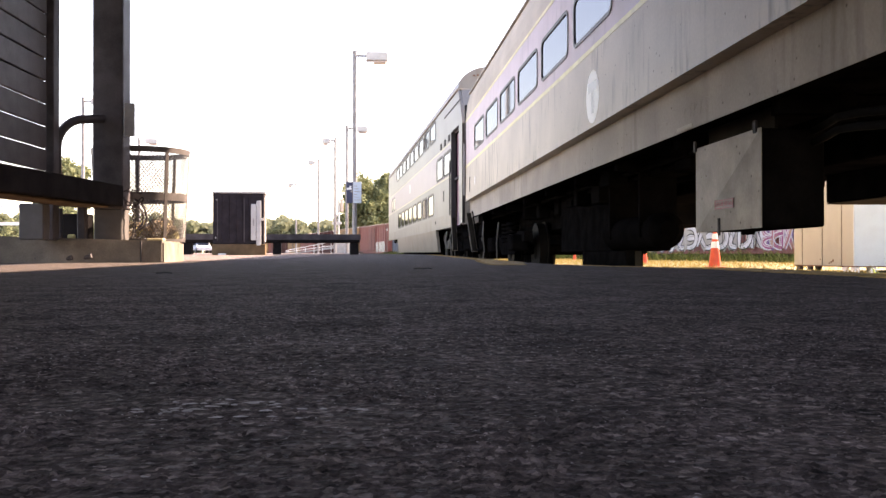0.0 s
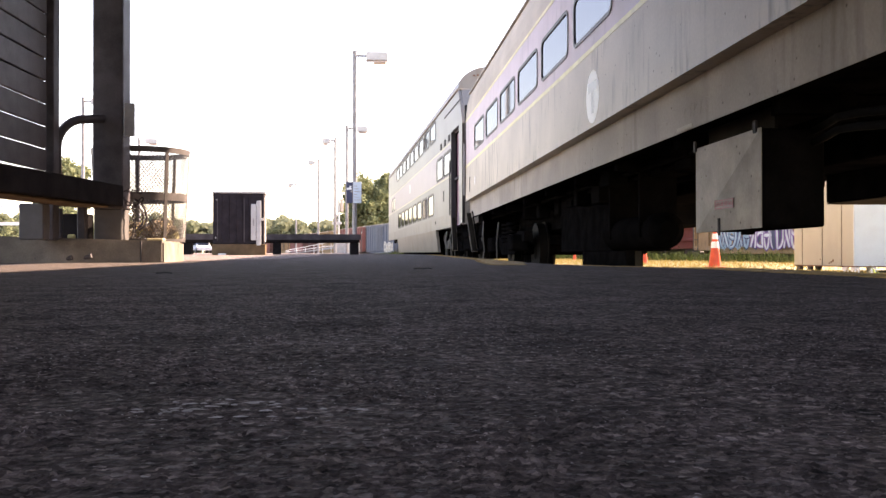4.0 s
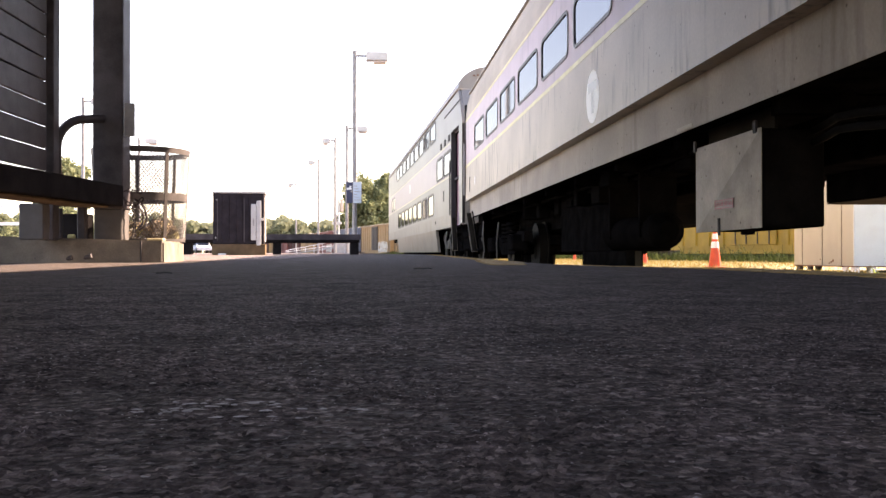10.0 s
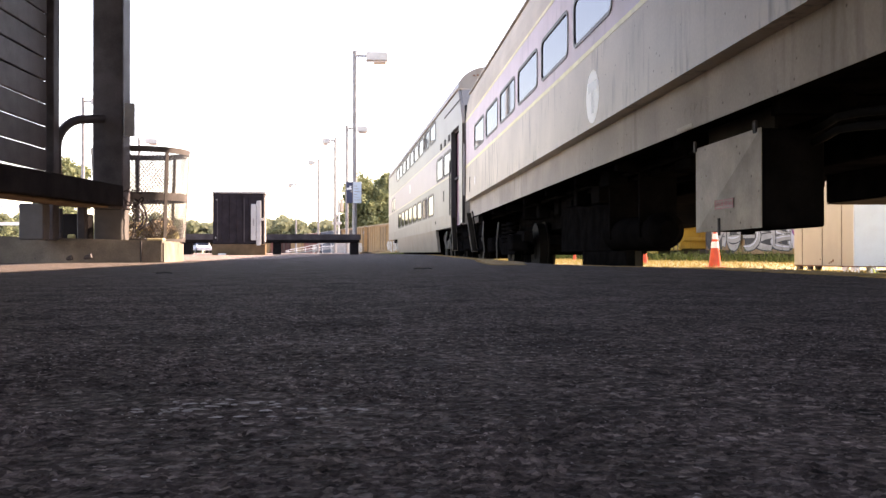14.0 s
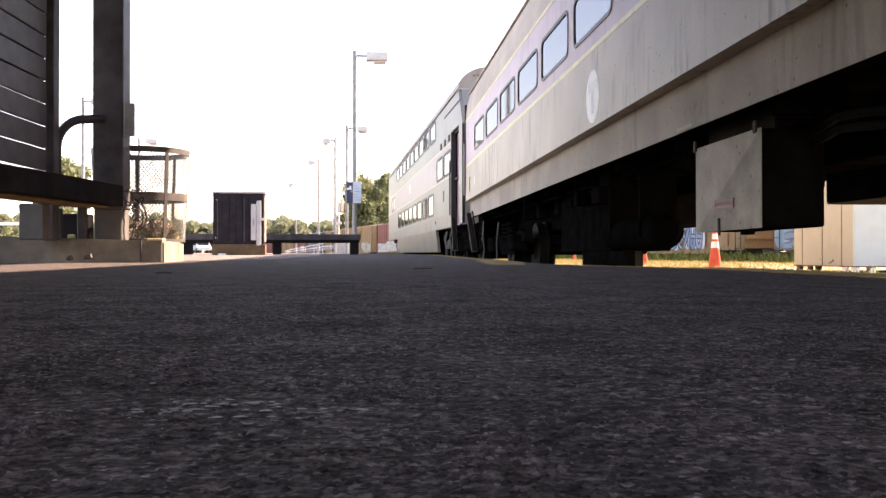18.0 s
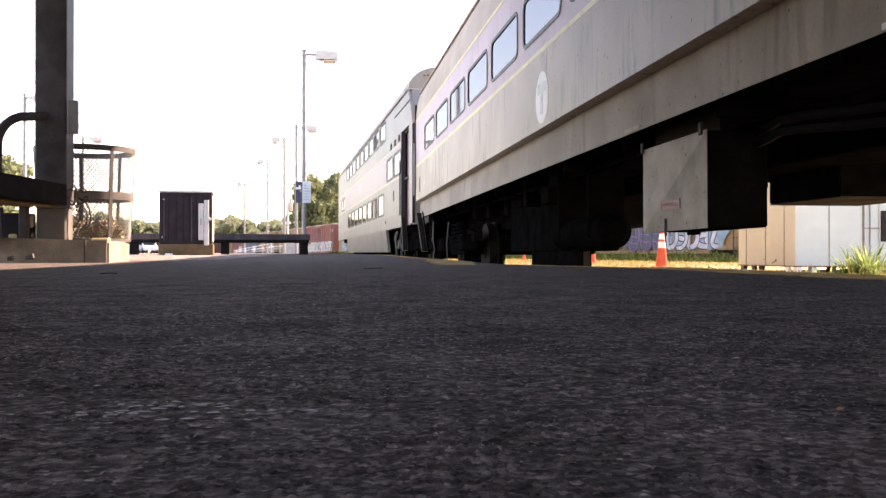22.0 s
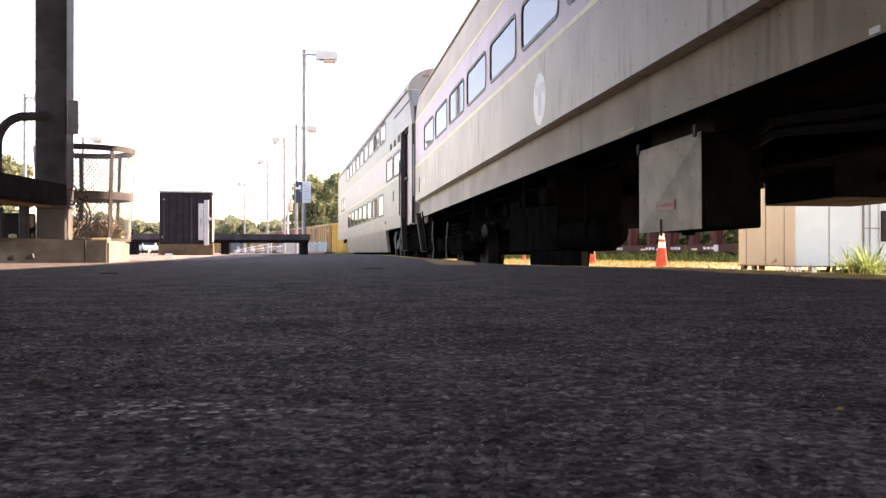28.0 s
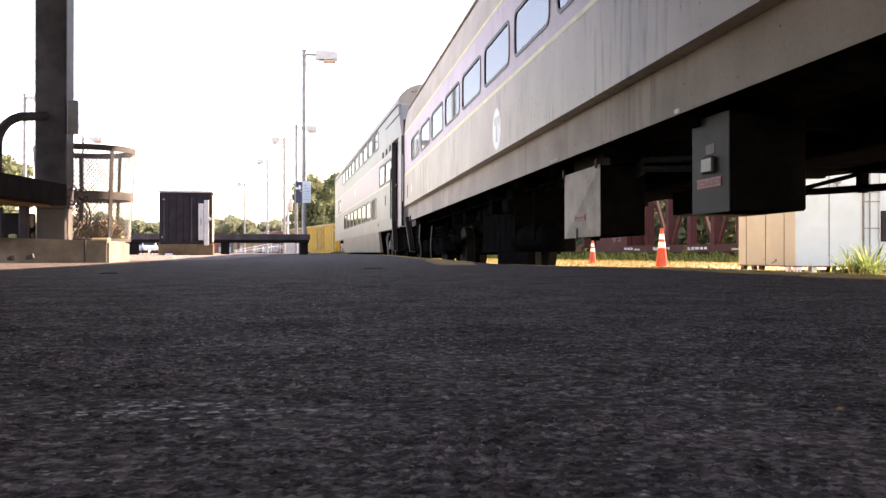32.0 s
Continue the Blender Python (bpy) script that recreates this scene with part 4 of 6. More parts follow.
    part("underframe", B(-1.3, 1.3, near + 0.15, half - 0.2, 0.55, 0.7), UNDER, car)
    part("belly", B(-1.3, 1.3, -7.4, 6.8, -0.06, 0.56), UNDER, car)
    part("corner_post", B(-1.553, -1.5, near - 0.03, near - 0.003, 0.72, 2.8), BOX_DARK, car, "dark door edge post")
    # between the coaches: pale hoses and a coupler beside the near bogie
    for y, x in ((-8.3, -1.36), (-8.75, -1.4), (-9.3, -1.36)):
        part("brake_hose", tube(bmesh.new(), [(x, y, 0.62), (x - 0.03, y + 0.1, 0.42), (x, y + 0.05, 0.2), (x + 0.02, y + 0.2, 0.02)], 0.022), HOSE, car, "pale brake hose")
    part("axle_cap", R((-1.3, -8.6, 0.3), (-1.36, -8.6, 0.3), 0.11, 14), HOSE, car, "dusty axle box cover", smooth=True)
    part("coupler", B(-0.12, 0.12, near - 0.3, near, 0.45, 0.7, 0.03), UNDER, car)
    for y in (-half + 3.9 - 0.2, half - 3.9):
        bogie(car, y, -0.2 + grade(30))
    return car


coach = passenger_coach()
bilevel = bilevel_coach()
GO = [(0, 0), (26.4, 0), (26.8, 0.006), (27.5, 0.044), (28, 0.083), (28.5, 0.165), (29, 0.278), (29.5, 0.44), (30, 0.66), (30.5, 0.936), (31, 1.262), (31.5, 1.652), (32, 2.098)]


def car_pose(mid):
    """Pose of a coach whose middle is at mid metres along the platform track, on its grade."""
    x0, y0, _ = on_track(mid - 9)
    x1, y1, _ = on_track(mid + 9)
    z0, z1 = grade(mid - 10.45), grade(mid + 10.5)
    return pose((x0 + x1) / 2, (y0 + y1) / 2, (z0 + z1) / 2, math.degrees(math.atan2(z1 - z0, 20.95)), 0, math.degrees(math.atan2(x0 - x1, y1 - y0)))


def level_pose(mid):
    """The same for a coach whose body heights are counted from the platform on the level part of the track."""
    m = car_pose(mid)
    m.translation.z -= grade(30)
    return m


# ---- freight train ----
SPEED = 3.5


def paint(name, c, rust=0.5, var=0.15, spec=0.5):
    return mat(name, c, 0.65, spec=spec, var=var, scale=1.3, fine=30, bump=0.15, stain=(0.0992, 0.0496, 0.0279), stain_amount=rust, streak=True)


FREIGHT_RED = paint("faded_freight_red", (0.2046, 0.062, 0.0558))
FREIGHT_BROWN = paint("oxide_brown", (0.076, 0.029, 0.027), 0.15, spec=0.1)
FREIGHT_TAN = paint("dusty_tan", (0.2852, 0.1736, 0.0806), 0.4)
FREIGHT_YELLOW = paint("railway_yellow", (0.3844, 0.2294, 0.0248), 0.25)
FREIGHT_BLUE = paint("faded_grey_blue", (0.0806, 0.1054, 0.155), 0.35)
FREIGHT_DARK = paint("dark_brown_black", (0.0434, 0.0372, 0.0372), 0.5)
FREIGHT_ROOF = paint("weathered_car_roof", (0.31, 0.2914, 0.2604), 0.4)


DULL_LETTER = paint("dull_pink_lettering", (0.186, 0.124, 0.1178), 0.3)


def graffiti(parent, x, y0, y1, z0, z1, fill, line, seed, letters=6, back=None):
    """Abstract spray-painted shapes: fat bent strokes with an outline and a thin highlight, on the lower side."""
    rng = random.Random(seed)
    bo, bf, bh = bmesh.new(), bmesh.new(), bmesh.new()
    w = (y1 - y0) / letters

    def ribbon(bm, ctrl, r, d, n=9):
        """A flat rounded stroke along a bent line of (y, z)."""
        pts = []
        k = len(ctrl) - 1
        for i in range(n + 1):
            u = i / n
            p = Vector((0, 0))
            for j, q in enumerate(ctrl):
                p += Vector(q) * (math.comb(k, j) * u ** j * (1 - u) ** (k - j))
            pts.append(p)
        left, right = [], []
        for i, p in enumerate(pts):
            t = (pts[min(i + 1, n)] - pts[max(i - 1, 0)])
            t = t.normalized() if t.length > 1e-6 else Vector((1, 0))
            m = Vector((-t.y, t.x))
            wd = r * (0.55 + 0.45 * math.sin(math.pi * (0.12 + 0.76 * i / n)))
            left.append(p + m * wd)
            right.append(p - m * wd)
        xs_ = x - 0.062 if abs(sum(p.x for p in pts) / len(pts)) < 1.9 else x
        a_ = [bm.verts.new((xs_ - d, p.x, p.y)) for p in left]
        b_ = [bm.verts.new((xs_ - d, p.x, p.y)) for p in right]
        for i in range(n):
            bm.faces.new((a_[i], a_[i + 1], b_[i + 1], b_[i]))

    depth = 0.0
    h = z1 - z0
    for i in range(letters):
        c = y0 + (i + 0.5) * w
        a_, b_, lo_, hi_, mi_ = c - 0.36 * w, c + 0.36 * w, z0 + 0.08 * h, z1 - 0.08 * h, z0 + rng.uniform(0.42, 0.58) * h
        tilt = rng.uniform(-0.12, 0.12) * w
        shapes = {"stem": [(a_, lo_), (a_ + tilt, mi_), (a_ - tilt, hi_)], "far_stem": [(b_, lo_), (b_ - tilt, mi_), (b_ + tilt, hi_)],
                  "bowl": [(a_, hi_), (b_ + 0.5 * w, hi_), (b_ + 0.4 * w, mi_), (a_, mi_)], "low_bowl": [(a_, mi_), (b_ + 0.5 * w, mi_), (b_ + 0.5 * w, lo_), (a_, lo_)],
                  "cup": [(a_, hi_), (a_ - 0.1 * w, lo_ - 0.3 * h), (b_ + 0.1 * w, lo_ - 0.3 * h), (b_, hi_)], "hook": [(b_, hi_), (a_ - 0.5 * w, hi_ + 0.1 * h), (a_ - 0.5 * w, lo_ - 0.1 * h), (b_, lo_)],
                  "slash": [(a_, lo_), (c + tilt, mi_), (b_, hi_)], "back_slash": [(a_, hi_), (c + tilt, mi_), (b_, lo_)], "bar": [(a_, mi_), (c, mi_ + tilt), (b_, mi_)],
                  "snake": [(b_, hi_), (a_ - 0.7 * w, hi_), (b_ + 0.7 * w, lo_), (a_, lo_)]}
        for key in rng.choice((("stem", "bowl", "back_slash"), ("hook", "bar"), ("snake",), ("stem", "far_stem", "slash"), ("cup", "bar"), ("slash", "back_slash"), ("stem", "bowl", "low_bowl"), ("hook", "far_stem"))):
            ctrl = [(p[0] + rng.uniform(-0.06, 0.06) * w, p[1] + rng.uniform(-0.05, 0.05) * h) for p in shapes[key]]
            r = w * rng.uniform(0.12, 0.17)
            depth += 0.0006
            ribbon(bo, ctrl, r + 0.06, 0.006 + depth, 12)
            ribbon(bf, ctrl, r, 0.0063 + depth, 12)
            if rng.random() < 0.5:
                ribbon(bh, [(p[0] + r * 0.35, p[1] + r * 0.3) for p in ctrl], r * 0.18, 0.0066 + depth, 8)
    if back:
        bm = bmesh.new()
        for i in range(int(letters * 2.2)):
            c = y0 + rng.random() * (y1 - y0)
            ribbon(bm, [(c, z0 + 0.05), (c + rng.uniform(-0.5, 0.5), z0 + h * 0.5), (c + rng.uniform(-0.8, 0.8), z1 - rng.uniform(0, 0.4))], w * 0.4, 0.003 + i * 0.0001, 5)
        part("sprayed_ground", bm, back, parent)["kind"] = "stuff"
    part("sprayed_outline", bo, line, parent, "spray-painted outlines")["kind"] = "stuff"
    part("sprayed_fill", bf, fill, parent, "spray-painted shapes")["kind"] = "stuff"
    part("sprayed_highlight", bh, SP_WHITE if fill is not SP_WHITE else SP_GREY, parent, "thin sprayed highlights")["kind"] = "stuff"


def sprayed(name, c, c2=None):
    m = mat(name, c, 0.5, var=0.3 if c2 is None else 0.1, scale=2.5, bump=0, stain=c2, stain_amount=0.9 if c2 else 0)
    return m


SP_WHITE = sprayed("white_spray", (0.5616, 0.5616, 0.5772), (0.315, 0.28, 0.35))
SP_BLACK = sprayed("black_spray", (0.0124, 0.0124, 0.0155))
SP_PINK = sprayed("pink_spray", (0.31, 0.062, 0.1736), (0.49, 0.315, 0.07))
SP_SKY = sprayed("pale_blue_spray", (0.186, 0.31, 0.3844), (0.42, 0.49, 0.525))
SP_PURPLE = sprayed("purple_spray", (0.1612, 0.062, 0.217), (0.07, 0.056, 0.14))
SP_GREY = sprayed("grey_spray", (0.31, 0.2914, 0.2604), (0.525, 0.504, 0.462))
SP_TEAL = sprayed("teal_spray", (0.124, 0.279, 0.31), (0.49, 0.455, 0.14))
SP_AZURE = sprayed("azure_spray", (0.124, 0.2604, 0.4216), (0.07, 0.14, 0.35))
SP_NAVY = sprayed("navy_spray", (0.0248, 0.031, 0.0868))


def freight_truck(car, y):
    """A freight bogie: cast side frames, springs, two wheelsets."""
    bm = bmesh.new()
    for sgn in (-1, 1):
        x = sgn * 1.0
        plate(bm, x - 0.08, x + 0.08, [(y - 1.15, 0.36), (y - 0.55, 0.2), (y + 0.55, 0.2), (y + 1.15, 0.36), (y + 1.15, 0.56), (y + 0.45, 0.75), (y - 0.45, 0.75), (y - 1.15, 0.56)])
    box(bm, -1.1, 1.1, y - 0.2, y + 0.2, 0.5, 0.8)
    part("truck_frame", bm, FREIGHT_DARK, car)
    for dy in (-0.88, 0.88):
        wheel_set(car, y + dy, 0.0, 0.42)


def boxcar(name_label, long, body, roof=None, door=None, posts=True, high=4.3):
    car = empty("boxcar", name_label, "freight car", "freight train")
    h = long / 2 - 0.75   # couplers reach beyond the body
    z0 = 1.0
    part("body", B(-1.42, 1.42, -h, h, z0 + 0.12, high - 0.12, 0.02), body, car)
    part("side_sill", B(-1.5, -1.4, -h + 2.2, h - 2.2, z0 - 0.12, z0 + 0.22, 0.02), body, car)
    part("side_sill", B(-1.5, -1.4, -h, h, z0 + 0.05, z0 + 0.24), body, car)
    part("top_rail", B(-1.5, -1.4, -h, h, high - 0.25, high - 0.08), body, car)
    part("roof", extrude(bmesh.new(), [(-1.5, high - 0.1), (0, high + 0.14), (1.5, high - 0.1), (1.5, high - 0.16), (-1.5, high - 0.16)], -h, h), roof or FREIGHT_ROOF, car, "weathered sheet roof")
    part("underframe", B(-0.5, 0.5, -h, h, 0.7, z0 + 0.1), FREIGHT_DARK, car)
    post = None
    n = int(2 * h / 1.15)
    for i in range(n + 1):
        y = -h + 0.07 + (2 * h - 0.14) * i / n
        if abs(y) < 1.75 and posts:
            continue
        if post is None:
            post = part("side_post", B(-1.49, -1.41, -0.06, 0.06, z0 + 0.24, high - 0.25, 0.015), body, car, at=(0, y, 0))
        else:
            again(post, (0, y, 0))
    d = part("door", B(-1.53, -1.44, -1.6, 1.6, z0 + 0.25, high - 0.3, 0.02), door or body, car, "sliding plug door")
    for y in (-1.2, -0.4, 0.4, 1.2):
        part("door_rod", R((-1.56, y, z0 + 0.3), (-1.56, y, high - 0.4), 0.025, 6), FREIGHT_DARK, d)
    for z in (1.6, 2.4, 3.2):
        part("door_rib", B(-1.55, -1.53, -1.55, 1.55, z, z + 0.06), door or body, d)
    for y in (h - 0.3, -h + 0.3):
        lad = part("ladder", R((-1.56, y - 0.2, z0 - 0.35), (-1.56, y - 0.2, high - 0.3), 0.02, 6), FREIGHT_DARK, car)
        part("ladder_side", R((-1.56, y + 0.2, z0 - 0.35), (-1.56, y + 0.2, high - 0.3), 0.02, 6), FREIGHT_DARK, lad)
        for k in range(9):
            part("rung", R((-1.56, y - 0.2, z0 - 0.3 + k * 0.42), (-1.56, y + 0.2, z0 - 0.3 + k * 0.42), 0.014, 5), FREIGHT_DARK, lad)
    bm = bmesh.new()
    for k, w in enumerate((0.2, 0.24, 0.18, 0.22)):
        box(bm, -1.426, -1.421, -h + 0.35 + k * 0.33, -h + 0.35 + k * 0.33 + w, high - 0.95, high - 0.65)
    part("lettering", bm, SP_WHITE, car, "pale painted lettering")
    for s_ in (-1, 1):
        part("coupler", B(-0.15, 0.15, min(s_ * h, s_ * (h + 0.72)), max(s_ * h, s_ * (h + 0.72)), 0.7, 1.0, 0.03), FREIGHT_DARK, car)
        for z in (1.5, 2.1, 2.7, 3.3):
            part("end_rib", B(-1.35, 1.35, s_ * (h + 0.04) - 0.05, s_ * (h + 0.04) + 0.05, z, z + 0.16, 0.02), body, car)
        freight_truck(car, s_ * (h - 2.0))
    return car


def centre_beam(label, long):
    car = empty("centre_beam_flatcar", label, "freight car", "freight train")
    h = long / 2 - 0.75
    part("deck", B(-1.45, 1.45, -h, h, 1.0, 1.14, 0.02), FREIGHT_BROWN, car, "oxide brown deck")
    part("side_sill", B(-1.5, -1.38, -h, h, 0.96, 1.28), FREIGHT_BROWN, car)
    part("fish_belly", B(-0.35, 0.35, -h + 3, h - 3, 0.55, 1.0), FREIGHT_DARK, car)
    part("top_chord", B(-0.3, 0.3, -h, h, 4.45, 4.6), FREIGHT_BROWN, car)
    for s_ in (-1, 1):
        bm = B(-1.4, 1.4, s_ * h - 0.12, s_ * h + 0.02, 1.14, 4.5, 0.02)
        bh = part("bulkhead", bm, FREIGHT_BROWN, car, "ribbed oxide brown end bulkhead")
        for x in (-1.3, -0.65, 0, 0.65, 1.3):
            part("bulkhead_rib", B(x - 0.05, x + 0.05, s_ * h - 0.18 if s_ > 0 else s_ * h + 0.02, s_ * h - 0.1 if s_ > 0 else s_ * h + 0.1, 1.14, 4.4), FREIGHT_BROWN, bh)
        if s_ > 0:
            part("side_panel", B(-1.42, -1.36, min(s_ * h, s_ * (h - 3.1)), max(s_ * h, s_ * (h - 3.1)), 1.28, 4.4), FREIGHT_BROWN, car, "brown end side sheet with dull lettering")
        freight_truck(car, s_ * (h - 1.8))
        part("coupler", B(-0.15, 0.15, min(s_ * h, s_ * (h + 0.72)), max(s_ * h, s_ * (h + 0.72)), 0.7, 1.0, 0.03), FREIGHT_DARK, car)
        if s_ < 0:
            continue
        bm = bmesh.new()
        rng = random.Random(9)
        for k in range(9):
            z = 1.5 + k * 0.11
            for j in range(2):
                y = h - 2.5 + j * 0.5
                box(bm, -1.426, -1.421, y, y + rng.uniform(0.15, 0.4), z, z + 0.045)
        part("lettering", bm, DULL_LETTER, car, "rows of dull small lettering")
    n = 8
    for i in range(1, n + 1):
        y = -h + 2.6 + (2 * h - 5.2) * (i - 0.5) / n
        part("truss_post", B(-0.55, -0.2, y - 0.13, y + 0.13, 1.14, 4.5), FREIGHT_BROWN, car)
        if i < n:
            y2 = y + (2 * h - 5.2) / n
            a, b = (y + 0.1, y2 - 0.1) if i % 2 else (y2 - 0.1, y + 0.1)
            bm = bmesh.new()
            plate(bm, -0.42, -0.3, [(a - 0.09, 1.14), (a + 0.09, 1.14), (b + 0.09, 4.45), (b - 0.09, 4.45)])
            part("truss_diagonal", bm, FREIGHT_BROWN, car)
    bm = bmesh.new()
    rng = random.Random(3)
    for y in (h - 3.2, h - 5.8, h - 6.4, h - 8.6, 0.5, -2.4, -4.5, -7.0):
        for j in range(3):
            box(bm, -1.506, -1.501, y - j * 0.28, y - j * 0.28 + 0.2, 1.07, 1.18)
    part("lettering", bm, SP_WHITE, car)
    part("placard", B(-1.508, -1.501, -h + 1.9, -h + 2.2, 0.99, 1.26), SP_WHITE, car, "small white placard")
    for y in (-h + 3.4, -h + 6.2, -2.2, 0.9, 3.6, h - 4.4):
        part("reflector", B(-1.506, -1.501, y, y + 0.45, 1.04, 1.12), PALE_YELLOW, car)
    return car


# front and rear of each car along the line at the start
def gcar(front, rear, *a, **k):
    c = boxcar(a[0], front - rear, *a[1:], **k)
    return c, (front + rear) / 2, (front - rear) / 2 - 0.75


FREIGHT = []
c, m, h = gcar(46.0, 27.2, "faded red boxcar with white and pink graffiti", FREIGHT_RED)
graffiti(c, -1.5, -h + 0.3, -4.5, 1.08, 2.3, SP_WHITE, SP_BLACK, 11, 5, SP_BLACK)
graffiti(c, -1.5, -4.5, -2.5, 1.08, 2.25, SP_PINK, SP_WHITE, 12, 3, SP_PURPLE)
graffiti(c, -1.5, -2.5, 3.6, 1.08, 2.25, SP_WHITE, SP_BLACK, 14, 7, SP_GREY)
graffiti(c, -1.5, 3.6, h - 0.5, 1.05, 2.0, SP_WHITE, SP_NAVY, 13, 5, SP_GREY)
FREIGHT.append((c, m))
c, m, h = gcar(26.3, 8.6, "dusty tan boxcar with pale blue graffiti", FREIGHT_TAN)
graffiti(c, -1.5, 3.6, 6.2, 1.08, 2.3, SP_SKY, SP_NAVY, 21, 5, SP_SKY)
graffiti(c, -1.5, -0.6, 3.6, 1.06, 2.3, SP_WHITE, SP_PURPLE, 22, 9, SP_NAVY)
graffiti(c, -1.5, -h + 0.5, -0.6, 1.06, 2.25, SP_SKY, SP_NAVY, 23, 10, SP_SKY)
FREIGHT.append((c, m))
c, m, h = gcar(8.7, -9.0, "bright yellow high boxcar", FREIGHT_YELLOW)
FREIGHT.append((c, m))
c, m, h = gcar(-9.8, -28.2, "tan boxcar with grey, purple and blue graffiti", FREIGHT_TAN)
graffiti(c, -1.5, 2.2, h - 0.5, 1.08, 2.25, SP_GREY, SP_BLACK, 31, 5, SP_BLACK)
graffiti(c, -1.5, -2.4, 2.0, 1.08, 2.25, SP_PINK, SP_PURPLE, 32, 7, SP_WHITE)
graffiti(c, -1.5, -h + 3.2, -2.4, 1.08, 2.25, SP_AZURE, SP_BLACK, 33, 5, SP_WHITE)
FREIGHT.append((c, m))
c, m, h = gcar(-28.8, -45.9, "tan and black boxcar with pale graffiti", FREIGHT_TAN, door=FREIGHT_DARK)
graffiti(c, -1.5, 2.0, h - 0.6, 1.08, 2.25, SP_TEAL, SP_PURPLE, 41, 6, SP_SKY)
graffiti(c, -1.5, -2.2, 2.0, 1.08, 2.25, SP_NAVY, SP_PURPLE, 42, 4, SP_BLACK)
graffiti(c, -1.5, -h + 1.5, -2.3, 1.08, 2.25, SP_WHITE, SP_NAVY, 43, 5, SP_SKY)
FREIGHT.append((c, m))
FREIGHT.append((centre_beam("oxide brown centre-beam lumber flatcar", 21.0), -56.7))
FREIGHT.append((centre_beam("oxide brown centre-beam lumber flatcar", 21.0), -77.7))
for front, rear, colour, lab in ((65.2, 46.6, FREIGHT_TAN, "dusty tan boxcar with ribbed sides"), (83.3, 65.8, FREIGHT_TAN, "dusty tan boxcar with dark doors"),
                                 (101.3, 84.0, FREIGHT_BLUE, "faded grey-blue boxcar with ribbed sides"), (119.2, 102.0, FREIGHT_RED, "faded red boxcar with ribbed sides"),
                                 (137.5, 120.0, FREIGHT_TAN, "dull tan boxcar with pale roof"), (155.5, 138.0, FREIGHT_BROWN, "brown boxcar with weathered pale roof"),
                                 (173.0, 156.0, FREIGHT_RED, "red boxcar far along the line"), (191.0, 173.6, FREIGHT_TAN, "tan boxcar far along the line"),
                                 (209.0, 191.6, FREIGHT_BROWN, "brown boxcar far along the line"), (227.0, 209.6, FREIGHT_RED, "red boxcar far along the line"),
                                 (245.0, 227.6, FREIGHT_TAN, "tan boxcar far along the line")):
    c, m, h = gcar(front, rear, lab, colour, door=FREIGHT_DARK if "dark doors" in lab else None)
    if colour in (FREIGHT_TAN, FREIGHT_BLUE, FREIGHT_RED) and front < 130:
        graffiti(c, -1.5, -h + 1.5, -2.0, 1.1, 2.1, SP_GREY, SP_WHITE, int(front), 4)
    FREIGHT.append((c, m))


# ---- coarse asphalt texture close to the eye ----
def value_noise(x, y, cell, seed):
    gx, gy = x / cell, y / cell
    ix, iy = np.floor(gx), np.floor(gy)
    fx, fy = gx - ix, gy - iy
    fx, fy = fx * fx * (3 - 2 * fx), fy * fy * (3 - 2 * fy)

    def h(a, b):
        v = np.sin(a * 127.1 + b * 311.7 + seed * 74.7) * 43758.5453
        return v - np.floor(v)
    top = h(ix, iy) * (1 - fx) + h(ix + 1, iy) * fx
    low = h(ix, iy + 1) * (1 - fx) + h(ix + 1, iy + 1) * fx
    return top * (1 - fy) + low * fy


def stones(x, y, cell, seed):
    """Height of rounded stones lying side by side, each of its own height."""
    gx, gy = x / cell, y / cell
    ix, iy = np.floor(gx), np.floor(gy)
    best = np.full(x.shape, 9.0)
    tall = np.zeros(x.shape)
    for ax in (-1, 0, 1):
        for ay in (-1, 0, 1):
            cx, cy = ix + ax, iy + ay
            h1 = np.sin(cx * 127.1 + cy * 311.7 + seed) * 43758.5453
            h2 = np.sin(cx * 269.5 + cy * 183.3 + seed) * 43758.5453
            h1, h2 = h1 - np.floor(h1), h2 - np.floor(h2)
            q_ = np.hypot(cx + h1 - gx, cy + h2 - gy)
            tall = np.where(q_ < best, 0.25 + 0.75 * np.mod(h1 * 7.0 + h2 * 3.0, 1.0), tall)
            best = np.minimum(best, q_)
    return tall * np.clip(1.0 - best * best * 1.4, 0.0, 1.0)


def rough_z(x, y):
    """Height of the worn asphalt: coarse and fine stones on a gently uneven bed."""
    z = 0.0021 * stones(x, y, 0.0052, 1.0) + 0.0012 * stones(x, y, 0.0026, 5.0) + 0.001 * value_noise(x, y, 0.015, 3) + 0.0015 * value_noise(x, y, 0.06, 4)
    return z * np.clip((5.2 - y) / 1.5, 0.15, 1.0) - 0.0027


ROWS, COLS = 1050, 600
yy = 0.15 * (5.2 / 0.15) ** (np.arange(ROWS) / (ROWS - 1))
uu = np.arange(COLS) / (COLS - 1)
X = (-0.43 * yy - 0.04)[:, None] + ((1.16 * yy) + 0.08)[:, None] * uu[None, :]
X = np.minimum(X, 1.74 - 0.002 * (1 - uu)[None, :])
Y = np.repeat(yy[:, None], COLS, 1)
Z = rough_z(X, Y)
Z[0, :] = Z[-1, :] = Z[:, 0] = Z[:, -1] = -0.004
verts = np.stack([X, Y, Z], 2).reshape(-1, 3)
q = np.arange((ROWS - 1) * (COLS - 1))
a = (q // (COLS - 1)) * COLS + q % (COLS - 1)
